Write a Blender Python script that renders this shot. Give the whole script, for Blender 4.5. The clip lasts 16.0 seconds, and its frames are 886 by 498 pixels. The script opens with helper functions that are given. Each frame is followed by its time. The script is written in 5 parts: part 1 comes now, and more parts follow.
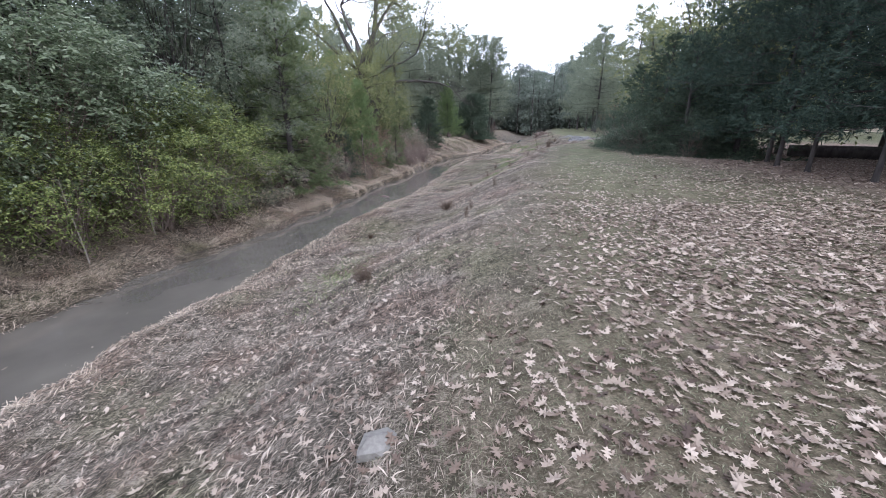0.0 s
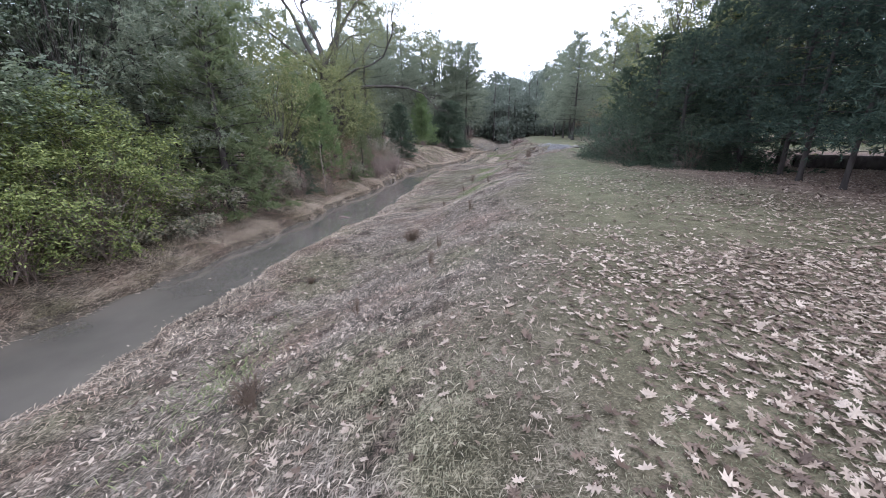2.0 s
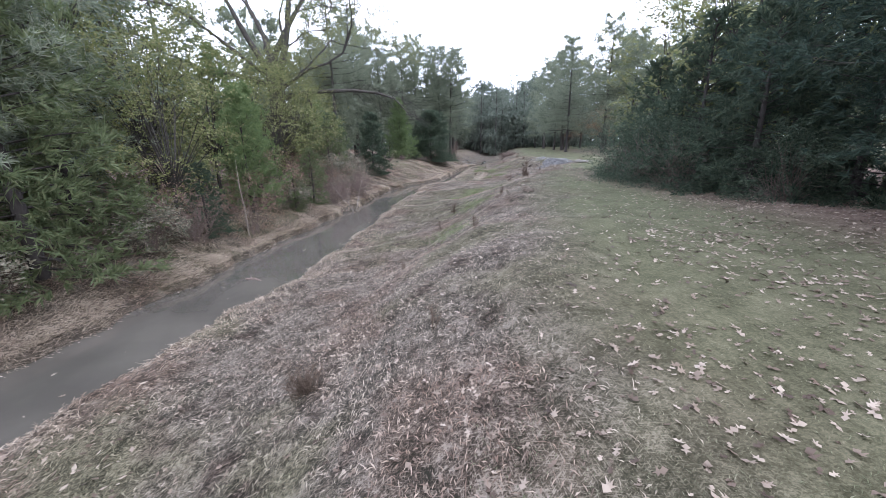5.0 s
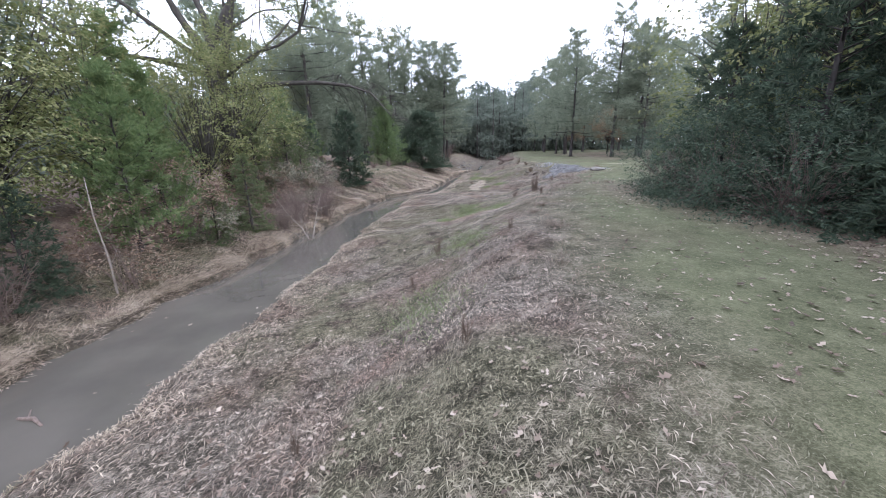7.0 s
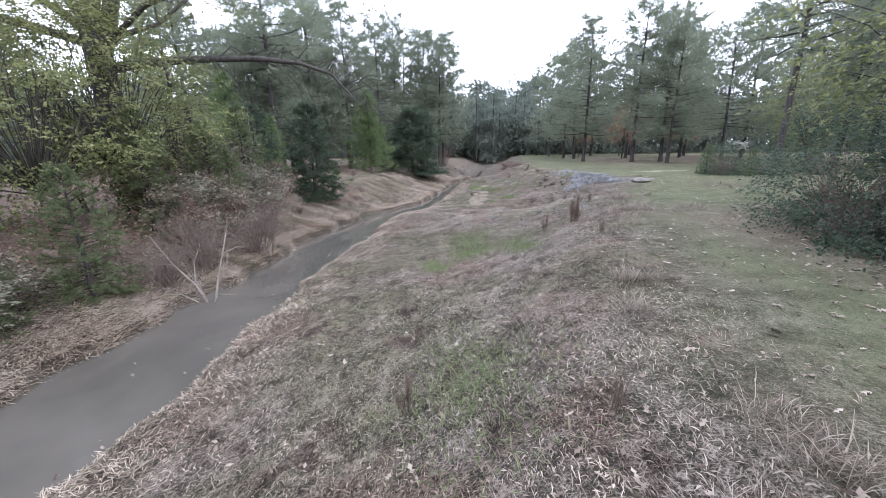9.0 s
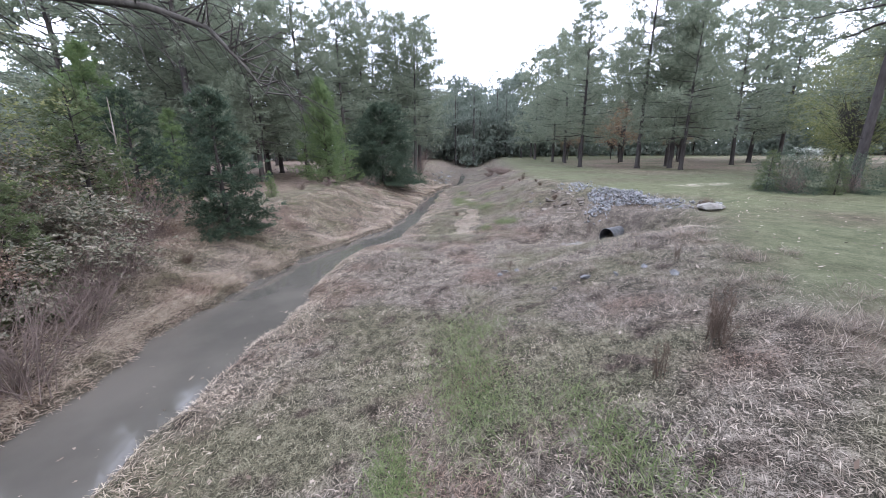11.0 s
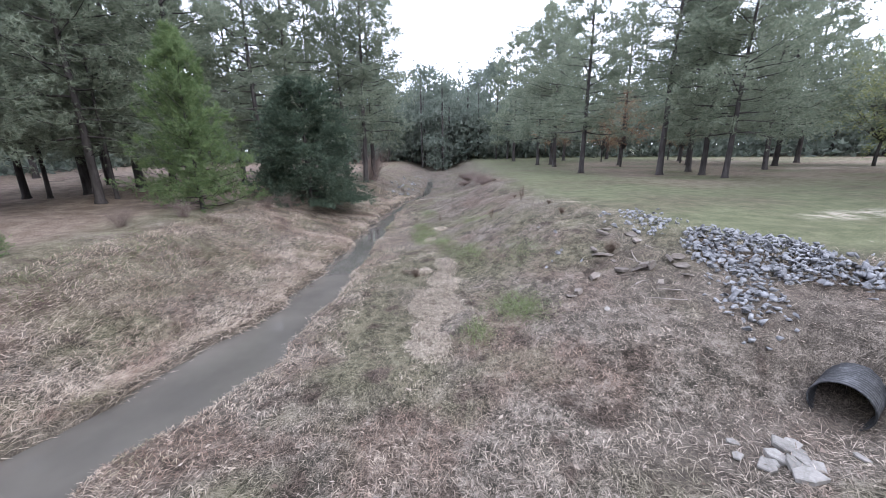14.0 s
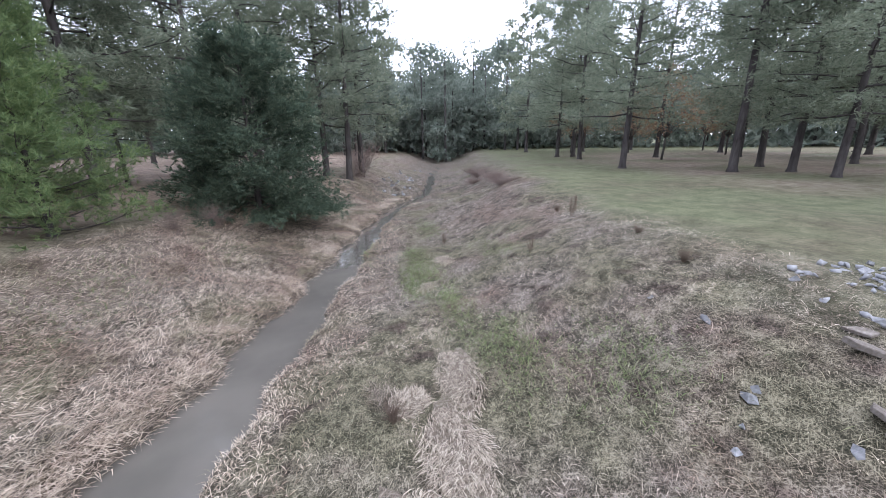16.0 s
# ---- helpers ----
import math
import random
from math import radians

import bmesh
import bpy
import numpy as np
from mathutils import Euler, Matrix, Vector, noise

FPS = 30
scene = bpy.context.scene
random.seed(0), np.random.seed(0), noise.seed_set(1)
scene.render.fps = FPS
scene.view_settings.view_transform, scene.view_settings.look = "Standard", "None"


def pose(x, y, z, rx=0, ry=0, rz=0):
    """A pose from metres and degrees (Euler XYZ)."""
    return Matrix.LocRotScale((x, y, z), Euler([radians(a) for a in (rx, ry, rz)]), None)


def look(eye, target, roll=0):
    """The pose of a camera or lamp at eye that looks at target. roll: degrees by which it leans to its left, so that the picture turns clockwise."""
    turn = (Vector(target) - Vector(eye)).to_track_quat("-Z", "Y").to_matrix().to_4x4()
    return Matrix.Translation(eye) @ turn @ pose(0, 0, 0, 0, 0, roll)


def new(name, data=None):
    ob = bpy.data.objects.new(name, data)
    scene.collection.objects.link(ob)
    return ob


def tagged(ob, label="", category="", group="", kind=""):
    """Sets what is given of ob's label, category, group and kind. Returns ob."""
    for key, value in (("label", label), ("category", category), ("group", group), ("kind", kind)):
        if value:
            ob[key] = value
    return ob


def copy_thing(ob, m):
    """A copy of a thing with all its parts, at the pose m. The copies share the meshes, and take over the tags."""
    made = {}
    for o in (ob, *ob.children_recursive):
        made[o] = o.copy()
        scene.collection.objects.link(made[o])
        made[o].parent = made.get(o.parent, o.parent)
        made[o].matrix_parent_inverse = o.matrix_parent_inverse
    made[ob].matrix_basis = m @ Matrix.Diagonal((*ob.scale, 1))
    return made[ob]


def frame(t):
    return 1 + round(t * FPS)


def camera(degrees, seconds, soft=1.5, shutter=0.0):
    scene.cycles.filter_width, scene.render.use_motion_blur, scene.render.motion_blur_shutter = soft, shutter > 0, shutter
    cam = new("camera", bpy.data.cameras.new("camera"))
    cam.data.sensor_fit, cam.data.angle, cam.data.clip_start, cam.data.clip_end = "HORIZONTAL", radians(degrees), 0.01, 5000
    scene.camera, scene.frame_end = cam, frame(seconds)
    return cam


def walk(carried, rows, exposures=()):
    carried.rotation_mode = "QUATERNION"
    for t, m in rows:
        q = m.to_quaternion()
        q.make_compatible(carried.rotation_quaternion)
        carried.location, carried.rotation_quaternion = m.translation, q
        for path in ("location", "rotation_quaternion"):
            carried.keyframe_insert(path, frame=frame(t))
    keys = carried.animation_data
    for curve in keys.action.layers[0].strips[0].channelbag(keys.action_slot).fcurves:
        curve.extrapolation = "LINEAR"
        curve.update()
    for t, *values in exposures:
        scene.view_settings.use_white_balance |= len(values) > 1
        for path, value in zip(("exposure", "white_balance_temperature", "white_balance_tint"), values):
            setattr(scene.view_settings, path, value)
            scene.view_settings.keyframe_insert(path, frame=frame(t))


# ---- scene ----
# The camera and its way along the creek
cam = camera(100.7, 16.0, soft=0.8)
METRES, EYE, TILT, LEAN, TURN = 48.0, 1.7, -18.9, 0.4, 0.0
ROWS = [
    (0.0, 0.0, 0.0, 0.0, -0.0, -0.0, 0.0),
    (0.5, 0.0015, 0.0142, 0.0051, -1.86, 0.2, 0.66),
    (1.0, 0.0041, 0.0285, 0.0106, -2.1, 0.44, 0.85),
    (1.5, 0.0067, 0.043, 0.0158, -2.5, 0.68, 1.04),
    (2.0, 0.0098, 0.0581, 0.0212, -3.1, 1.03, 1.3),
    (2.5, 0.0128, 0.0743, 0.0268, -3.61, 1.47, 1.52),
    (3.0, 0.0158, 0.0921, 0.0335, -4.25, 1.77, 1.75),
    (3.5, 0.0199, 0.1123, 0.0408, -4.36, 2.11, 1.87),
    (4.0, 0.0241, 0.1355, 0.0486, -4.56, 2.37, 1.96),
    (6.5, 0.052, 0.2658, 0.0953, -5.05, 2.96, 2.46),
    (7.0, 0.0573, 0.297, 0.106, -5.24, 3.11, 2.48),
    (7.5, 0.0626, 0.3291, 0.1167, -5.34, 3.27, 2.48),
    (8.0, 0.0679, 0.3629, 0.1281, -5.41, 3.46, 2.5),
    (8.5, 0.073, 0.3982, 0.1398, -5.55, 3.56, 2.48),
    (10.8, 0.0952, 0.561, 0.204, -6.2, 3.58, 2.74),
    (11.0, 0.0971, 0.5751, 0.2096, -8.9, 3.4, 3.43),
    (11.5, 0.1029, 0.6119, 0.2223, -19.91, 2.4, 7.32),
    (12.0, 0.1105, 0.6478, 0.2344, -22.4, 2.11, 8.14),
    (12.5, 0.1208, 0.6834, 0.2463, -22.66, 2.09, 8.23),
    (13.0, 0.1319, 0.7191, 0.2581, -19.18, 2.6, 7.04),
    (13.5, 0.1427, 0.7544, 0.2705, -13.99, 3.1, 5.21),
    (14.0, 0.1522, 0.7899, 0.2831, -13.4, 3.13, 4.91),
    (14.5, 0.1612, 0.8259, 0.2958, -13.27, 3.2, 4.88),
    (15.0, 0.1701, 0.8624, 0.3081, -13.11, 3.19, 4.9),
    (15.5, 0.1789, 0.8973, 0.3194, -13.17, 2.55, 4.93),
    (16.0, 0.1854, 0.9248, 0.3274, -13.11, 1.69, 4.8),
]
walk(cam, [(t, pose(0, 0, EYE, TILT, LEAN, TURN) @ pose(METRES * x, METRES * y, METRES * z, 90 + pitch, roll, yaw)) for t, x, y, z, yaw, pitch, roll in ROWS], ((0.0, 0.02), (3.5, 0.05), (7.0, 0.14), (8.5, 0.2), (11.0, 0.24), (13.5, 0.26), (15.0, 0.22), (16.0, 0.21)))

# ---------------------------------------------------------------- world and sun
world = bpy.data.worlds.new("overcast_sky")
scene.world = world
world.use_nodes = True
wt = world.node_tree
wt.nodes.clear()
w_out = wt.nodes.new("ShaderNodeOutputWorld")
w_bg = wt.nodes.new("ShaderNodeBackground")
w_sky = wt.nodes.new("ShaderNodeTexSky")
w_sky.sky_type = "NISHITA"
w_sky.sun_disc = False
w_sky.sun_elevation = radians(38)
w_sky.sun_rotation = radians(150)
w_gain = wt.nodes.new("ShaderNodeMix")
w_gain.data_type, w_gain.blend_type = "RGBA", "MULTIPLY"
w_gain.inputs[0].default_value = 1.0
w_gain.inputs[7].default_value = (0.1, 0.1, 0.1, 1)
w_mix = wt.nodes.new("ShaderNodeMix")
w_mix.data_type = "RGBA"
w_mix.inputs[7].default_value = (0.94, 1.0, 1.25, 1)
w_tc = wt.nodes.new("ShaderNodeTexCoord")
w_noise = wt.nodes.new("ShaderNodeTexNoise")
w_noise.inputs["Scale"].default_value = 2.2
w_noise.inputs["Detail"].default_value = 4
w_ramp = wt.nodes.new("ShaderNodeMapRange")
w_ramp.inputs[1].default_value, w_ramp.inputs[2].default_value = 0.3, 0.5
w_ramp.inputs[3].default_value, w_ramp.inputs[4].default_value = 0.8, 1.0
wt.links.new(w_tc.outputs["Generated"], w_noise.inputs["Vector"])
wt.links.new(w_noise.outputs[0], w_ramp.inputs[0])
wt.links.new(w_ramp.outputs[0], w_mix.inputs[0])
wt.links.new(w_sky.outputs[0], w_gain.inputs[6])
wt.links.new(w_gain.outputs[2], w_mix.inputs[6])
wt.links.new(w_mix.outputs[2], w_bg.inputs[0])
w_bg.inputs[1].default_value = 3.5
wt.links.new(w_bg.outputs[0], w_out.inputs[0])

sun = new("sun", bpy.data.lights.new("sun", "SUN"))
sun.data.energy, sun.data.angle, sun.data.color = 1.75, radians(25), (1.0, 0.97, 0.91)
sun.matrix_world = look((17, -29, 27), (0, 0, 0))

# ---------------------------------------------------------------- materials


def node_mat(name, rough=0.9, spec=0.2):
    m = bpy.data.materials.new(name)
    m.use_nodes = True
    nt = m.node_tree
    b = nt.nodes["Principled BSDF"]
    b.inputs["Roughness"].default_value = rough
    b.inputs["Specular IOR Level"].default_value = spec
    return m, nt, b


def ramp_of(nt, fac, stops):
    r = nt.nodes.new("ShaderNodeValToRGB")
    while len(r.color_ramp.elements) < len(stops):
        r.color_ramp.elements.new(0.5)
    for e, (p, c) in zip(r.color_ramp.elements, stops):
        e.position, e.color = p, (*c, 1)
    nt.links.new(fac, r.inputs[0])
    return r.outputs[0]


def noise_of(nt, scale, detail=4, rough=0.55, vec=None):
    n = nt.nodes.new("ShaderNodeTexNoise")
    n.inputs["Scale"].default_value, n.inputs["Detail"].default_value, n.inputs["Roughness"].default_value = scale, detail, rough
    if vec is None:
        tc = nt.nodes.new("ShaderNodeTexCoord")
        vec = tc.outputs["Object"]
    nt.links.new(vec, n.inputs["Vector"])
    return n.outputs[0]


def mix_col(nt, fac, a, b, blend="MIX"):
    m = nt.nodes.new("ShaderNodeMix")
    m.data_type, m.blend_type = "RGBA", blend
    for sock, v in ((0, fac), (6, a), (7, b)):
        if isinstance(v, bpy.types.NodeSocket):
            nt.links.new(v, m.inputs[sock])
        else:
            m.inputs[sock].default_value = v if sock == 0 else (*v, 1)
    return m.outputs[2]


def fibres_of(nt, across=95, along=20):
    """Crossing straw-like streaks in three directions."""
    tc = nt.nodes.new("ShaderNodeTexCoord")
    top = None
    for turn in (0.35, 1.5, 2.5):
        mp = nt.nodes.new("ShaderNodeMapping")
        mp.inputs["Rotation"].default_value = (0, 0, turn)
        n = nt.nodes.new("ShaderNodeTexNoise")
        n.inputs["Scale"].default_value, n.inputs["Detail"].default_value = 1.0, 3
        n.inputs["Distortion"].default_value = 0.5
        sc = nt.nodes.new("ShaderNodeMapping")
        sc.inputs["Scale"].default_value = (along, across, 1.5)
        nt.links.new(tc.outputs["Object"], mp.inputs[0])
        nt.links.new(mp.outputs[0], sc.inputs[0])
        nt.links.new(sc.outputs[0], n.inputs["Vector"])
        if top is None:
            top = n.outputs[0]
        else:
            mx = nt.nodes.new("ShaderNodeMath")
            mx.operation = "MAXIMUM"
            nt.links.new(top, mx.inputs[0])
            nt.links.new(n.outputs[0], mx.inputs[1])
            top = mx.outputs[0]
    spread = nt.nodes.new("ShaderNodeMapRange")
    spread.inputs[1].default_value, spread.inputs[2].default_value = 0.42, 0.76
    nt.links.new(top, spread.inputs[0])
    return spread.outputs[0]


def bump_on(nt, b, height, strength, dist):
    n = nt.nodes.new("ShaderNodeBump")
    n.inputs["Strength"].default_value, n.inputs["Distance"].default_value = strength, dist
    nt.links.new(height, n.inputs["Height"])
    nt.links.new(n.outputs[0], b.inputs["Normal"])


def foliage_mat(name, stops, patch=0.6, through_light=0.35, rough=0.6, drift=(), gloss=0.25, tufts=0.0):
    """Leaves and blades: each one its own tone, with a broader drift over the plant."""
    m, nt, b = node_mat(name, rough, gloss)
    geo = nt.nodes.new("ShaderNodeNewGeometry")
    n = noise_of(nt, patch, 3)
    mx = nt.nodes.new("ShaderNodeMix")
    mx.inputs[0].default_value = 0.28
    nt.links.new(geo.outputs["Random Per Island"], mx.inputs[2])
    nt.links.new(n, mx.inputs[3])
    if tufts:
        mx2 = nt.nodes.new("ShaderNodeMix")
        mx2.inputs[0].default_value = tufts
        wide = nt.nodes.new("ShaderNodeMapRange")
        wide.inputs[1].default_value, wide.inputs[2].default_value = 0.34, 0.66
        nt.links.new(noise_of(nt, 3.5, 6, 0.75), wide.inputs[0])
        nt.links.new(mx.outputs[0], mx2.inputs[2])
        nt.links.new(wide.outputs[0], mx2.inputs[3])
        mx = mx2
    col = ramp_of(nt, mx.outputs[0], stops)
    for scale, lo, hi, other in drift:
        sel = ramp_of(nt, noise_of(nt, scale, 4), [(lo, (0, 0, 0)), (hi, (1, 1, 1))])
        col = mix_col(nt, sel, col, ramp_of(nt, mx.outputs[0], other))
    nt.links.new(col, b.inputs["Base Color"])
    tr = nt.nodes.new("ShaderNodeBsdfTranslucent")
    nt.links.new(col, tr.inputs[0])
    sh = nt.nodes.new("ShaderNodeMixShader")
    sh.inputs[0].default_value = through_light
    nt.links.new(b.outputs[0], sh.inputs[1])
    nt.links.new(tr.outputs[0], sh.inputs[2])
    nt.links.new(sh.outputs[0], nt.nodes["Material Output"].inputs[0])
    return m


def bark_mat(name, dark, light, scale=6.0):
    m, nt, b = node_mat(name, 0.95, 0.1)
    tc = nt.nodes.new("ShaderNodeTexCoord")
    mp = nt.nodes.new("ShaderNodeMapping")
    mp.inputs["Scale"].default_value = (1, 1, 0.22)
    nt.links.new(tc.outputs["Object"], mp.inputs[0])
    n1 = noise_of(nt, scale, 6, 0.65, mp.outputs[0])
    n2 = noise_of(nt, 0.7, 3)
    c = ramp_of(nt, n1, [(0.35, dark), (0.68, light)])
    c = mix_col(nt, 0.35, c, ramp_of(nt, n2, [(0.3, dark), (0.7, light)]))
    nt.links.new(c, b.inputs["Base Color"])
    bump_on(nt, b, n1, 0.8, 0.04)
    return m


def mottled_mat(name, stops, scale=4.0, rough=0.9, spec=0.2, bump=0.4, dist=0.02, metal=0.0):
    m, nt, b = node_mat(name, rough, spec)
    b.inputs["Metallic"].default_value = metal
    oi = nt.nodes.new("ShaderNodeObjectInfo")
    n1, n2 = noise_of(nt, scale, 6, 0.65), noise_of(nt, scale * 7, 4)
    c1 = ramp_of(nt, n1, stops)
    c2 = ramp_of(nt, n2, stops)
    c = mix_col(nt, 0.4, c1, c2)
    v = nt.nodes.new("ShaderNodeMapRange")
    v.inputs[3].default_value, v.inputs[4].default_value = 0.7, 1.25
    nt.links.new(oi.outputs["Random"], v.inputs[0])
    hv = nt.nodes.new("ShaderNodeHueSaturation")
    nt.links.new(v.outputs[0], hv.inputs["Value"])
    nt.links.new(c, hv.inputs["Color"])
    nt.links.new(hv.outputs[0], b.inputs["Base Color"])
    bump_on(nt, b, n2, bump, dist)
    return m


M_PINE = foliage_mat("pine_needles", [(0.2, (0.140, 0.168, 0.124)), (0.5, (0.204, 0.238, 0.176)), (0.8, (0.288, 0.320, 0.240))], 0.35, 0.66)
# Distance haze is put into this needle colour, greyer and bluer than M_PINE.
M_HAZEPINE = foliage_mat("hazed_pine_needles", [(0.2, (0.12, 0.147, 0.122)), (0.5, (0.155, 0.185, 0.155)), (0.8, (0.2, 0.23, 0.192))], 0.1, 0.58)
M_YPINE = foliage_mat("young_pine_needles", [(0.2, (0.096, 0.150, 0.072)), (0.5, (0.148, 0.210, 0.094)), (0.8, (0.215, 0.276, 0.124))], 0.5, 0.62)
M_CEDAR = foliage_mat("cedar_sprays", [(0.2, (0.044, 0.068, 0.050)), (0.5, (0.072, 0.101, 0.073)), (0.8, (0.112, 0.145, 0.100))], 0.7, 0.5, 0.7, (), 0.12)
M_CEDARL = foliage_mat("light_cedar_sprays", [(0.2, (0.093, 0.125, 0.064)), (0.5, (0.128, 0.161, 0.083)), (0.8, (0.176, 0.201, 0.110))], 0.7, 0.5)
M_PRIVET = foliage_mat("privet_leaves", [(0.2, (0.070, 0.094, 0.034)), (0.5, (0.150, 0.188, 0.066)), (0.8, (0.285, 0.322, 0.122))], 0.7, 0.5, 0.45)
M_SILVER = foliage_mat("grey_green_glossy_leaves", [(0.2, (0.072, 0.097, 0.057)), (0.5, (0.132, 0.171, 0.101)), (0.8, (0.226, 0.264, 0.182))], 0.7, 0.45, 0.32)
# Pine needles again, their colour darkened to stand for the thicket's shade.
M_SHADEPINE = foliage_mat("shade_darkened_pine_needles", [(0.2, (0.028, 0.046, 0.038)), (0.5, (0.043, 0.066, 0.053)), (0.8, (0.066, 0.092, 0.071))], 0.6, 0.3, 0.85, (), 0.03)
M_EVERG = foliage_mat("evergreen_leaves", [(0.2, (0.098, 0.134, 0.100)), (0.5, (0.175, 0.218, 0.165)), (0.8, (0.285, 0.325, 0.268))], 0.45, 0.6, 0.4)
M_OAKLF = foliage_mat("fading_oak_leaves", [(0.2, (0.114, 0.135, 0.056)), (0.5, (0.188, 0.211, 0.090)), (0.8, (0.285, 0.291, 0.146))], 0.4, 0.5)
M_GREYSH = foliage_mat("dull_shrub_leaves", [(0.2, (0.093, 0.099, 0.073)), (0.5, (0.174, 0.174, 0.131)), (0.8, (0.285, 0.255, 0.205))], 0.8, 0.4, 0.45)
M_RUST = foliage_mat("rusty_maple_leaves", [(0.2, (0.152, 0.094, 0.065)), (0.5, (0.252, 0.158, 0.105)), (0.8, (0.316, 0.240, 0.140))], 0.5, 0.5)
M_BROWN = foliage_mat("withered_brown_leaves", [(0.2, (0.115, 0.074, 0.055)), (0.5, (0.21, 0.145, 0.11)), (0.8, (0.31, 0.24, 0.19))], 0.8, 0.4)
M_PLUME = foliage_mat("pale_plumes", [(0.2, (0.225, 0.247, 0.217)), (0.5, (0.315, 0.338, 0.300)), (0.8, (0.420, 0.435, 0.398))], 0.8, 0.3)
RUSTY = [(0.2, (0.066, 0.042, 0.032)), (0.5, (0.182, 0.124, 0.096)), (0.8, (0.330, 0.250, 0.200))]
DULL = [(0.2, (0.026, 0.019, 0.015)), (0.5, (0.088, 0.066, 0.053)), (0.8, (0.205, 0.163, 0.134))]
PALER = [(0.2, (0.11, 0.088, 0.07)), (0.5, (0.33, 0.278, 0.228)), (0.8, (0.56, 0.485, 0.405))]
MOSSY = [(0.2, (0.058, 0.055, 0.036)), (0.5, (0.142, 0.136, 0.092)), (0.8, (0.270, 0.248, 0.180))]
M_STRAW = foliage_mat("dead_grass_blades", [(0.2, (0.052, 0.039, 0.032)), (0.4, (0.165, 0.131, 0.108)), (0.58, (0.282, 0.238, 0.200)), (0.8, (0.446, 0.386, 0.326))], 0.5, 0.3, 0.7, ((0.45, 0.48, 0.62, RUSTY), (0.3, 0.48, 0.6, MOSSY), (0.7, 0.56, 0.66, PALER), (1.5, 0.55, 0.67, DULL)), tufts=0.25)
M_PALE = foliage_mat("bleached_straw", [(0.2, (0.16, 0.13, 0.104)), (0.5, (0.40, 0.345, 0.282)), (0.8, (0.600, 0.530, 0.446))], 0.8, 0.45, 0.7)
M_BANK = foliage_mat("bank_straw", [(0.2, (0.140, 0.106, 0.082)), (0.42, (0.370, 0.305, 0.246)), (0.6, (0.550, 0.465, 0.382)), (0.85, (0.700, 0.612, 0.515))], 0.8, 0.45, 0.7, ((0.55, 0.47, 0.62, [(0.2, (0.075, 0.048, 0.038)), (0.5, (0.265, 0.188, 0.150)), (0.8, (0.52, 0.41, 0.335))]), (0.9, 0.52, 0.66, [(0.2, (0.05, 0.046, 0.03)), (0.5, (0.165, 0.15, 0.096)), (0.8, (0.34, 0.305, 0.21))])), tufts=0.3)
M_HANG = foliage_mat("weathered_straw", [(0.2, (0.15, 0.118, 0.092)), (0.5, (0.42, 0.35, 0.282)), (0.8, (0.68, 0.585, 0.485))], 1.5, 0.4, 0.7, (), 0.25, 0.3)
M_TURF = foliage_mat("mown_turf_blades", [(0.2, (0.032, 0.026, 0.019)), (0.42, (0.090, 0.076, 0.057)), (0.6, (0.160, 0.138, 0.108)), (0.82, (0.270, 0.236, 0.196))], 0.3, 0.2, 0.7, ((0.5, 0.38, 0.56, [(0.2, (0.040, 0.046, 0.024)), (0.5, (0.092, 0.100, 0.058)), (0.8, (0.176, 0.182, 0.122))]),), tufts=0.25)
M_GREENG = foliage_mat("fresh_grass_blades", [(0.2, (0.065, 0.090, 0.032)), (0.5, (0.108, 0.144, 0.054)), (0.8, (0.194, 0.212, 0.108))], 0.8, 0.3, 0.6)
M_LEAF = foliage_mat("fallen_oak_leaves", [(0.14, (0.045, 0.030, 0.023)), (0.34, (0.118, 0.085, 0.066)), (0.56, (0.210, 0.167, 0.135)), (0.76, (0.310, 0.258, 0.214)), (0.96, (0.410, 0.352, 0.302))], 0.9, 0.12, 0.55)
M_BARK = bark_mat("pine_bark", (0.024, 0.021, 0.021), (0.085, 0.077, 0.075))
M_GREYBARK = bark_mat("grey_oak_bark", (0.028, 0.026, 0.025), (0.1, 0.093, 0.087), 9)
M_PALEWOOD = bark_mat("bleached_dead_wood", (0.131, 0.111, 0.097), (0.326, 0.294, 0.274), 12)
M_TWIG = bark_mat("dry_twigs", (0.095, 0.071, 0.063), (0.235, 0.188, 0.172), 14)
M_WEED = bark_mat("dead_weed_stalks", (0.062, 0.047, 0.038), (0.179, 0.136, 0.109), 20)
M_RIPRAP = mottled_mat("grey_riprap", [(0.3, (0.080, 0.082, 0.088)), (0.5, (0.165, 0.169, 0.178)), (0.72, (0.285, 0.290, 0.300))], 3)
M_SLAB = mottled_mat("brown_sandstone", [(0.3, (0.076, 0.064, 0.055)), (0.5, (0.145, 0.126, 0.111)), (0.72, (0.232, 0.214, 0.198))], 3)
M_PALEROCK = mottled_mat("pale_rock", [(0.3, (0.114, 0.107, 0.098)), (0.5, (0.177, 0.169, 0.157)), (0.72, (0.258, 0.244, 0.227))], 5)
M_MATBED, _nt, _b = node_mat("matted_straw", 0.95, 0.1)
_f = fibres_of(_nt, 120, 7)
_nt.links.new(ramp_of(_nt, _f, [(0.14, (0.060, 0.048, 0.037)), (0.46, (0.225, 0.190, 0.154)), (0.85, (0.410, 0.362, 0.306))]), _b.inputs["Base Color"])
bump_on(_nt, _b, _f, 1.0, 0.03)
M_PIPE = mottled_mat("weathered_galvanised_steel", [(0.3, (0.012, 0.013, 0.014)), (0.52, (0.035, 0.037, 0.041)), (0.75, (0.22, 0.225, 0.235))], 3.5, 0.5, 0.5, 0.2, 0.01, 0.35)


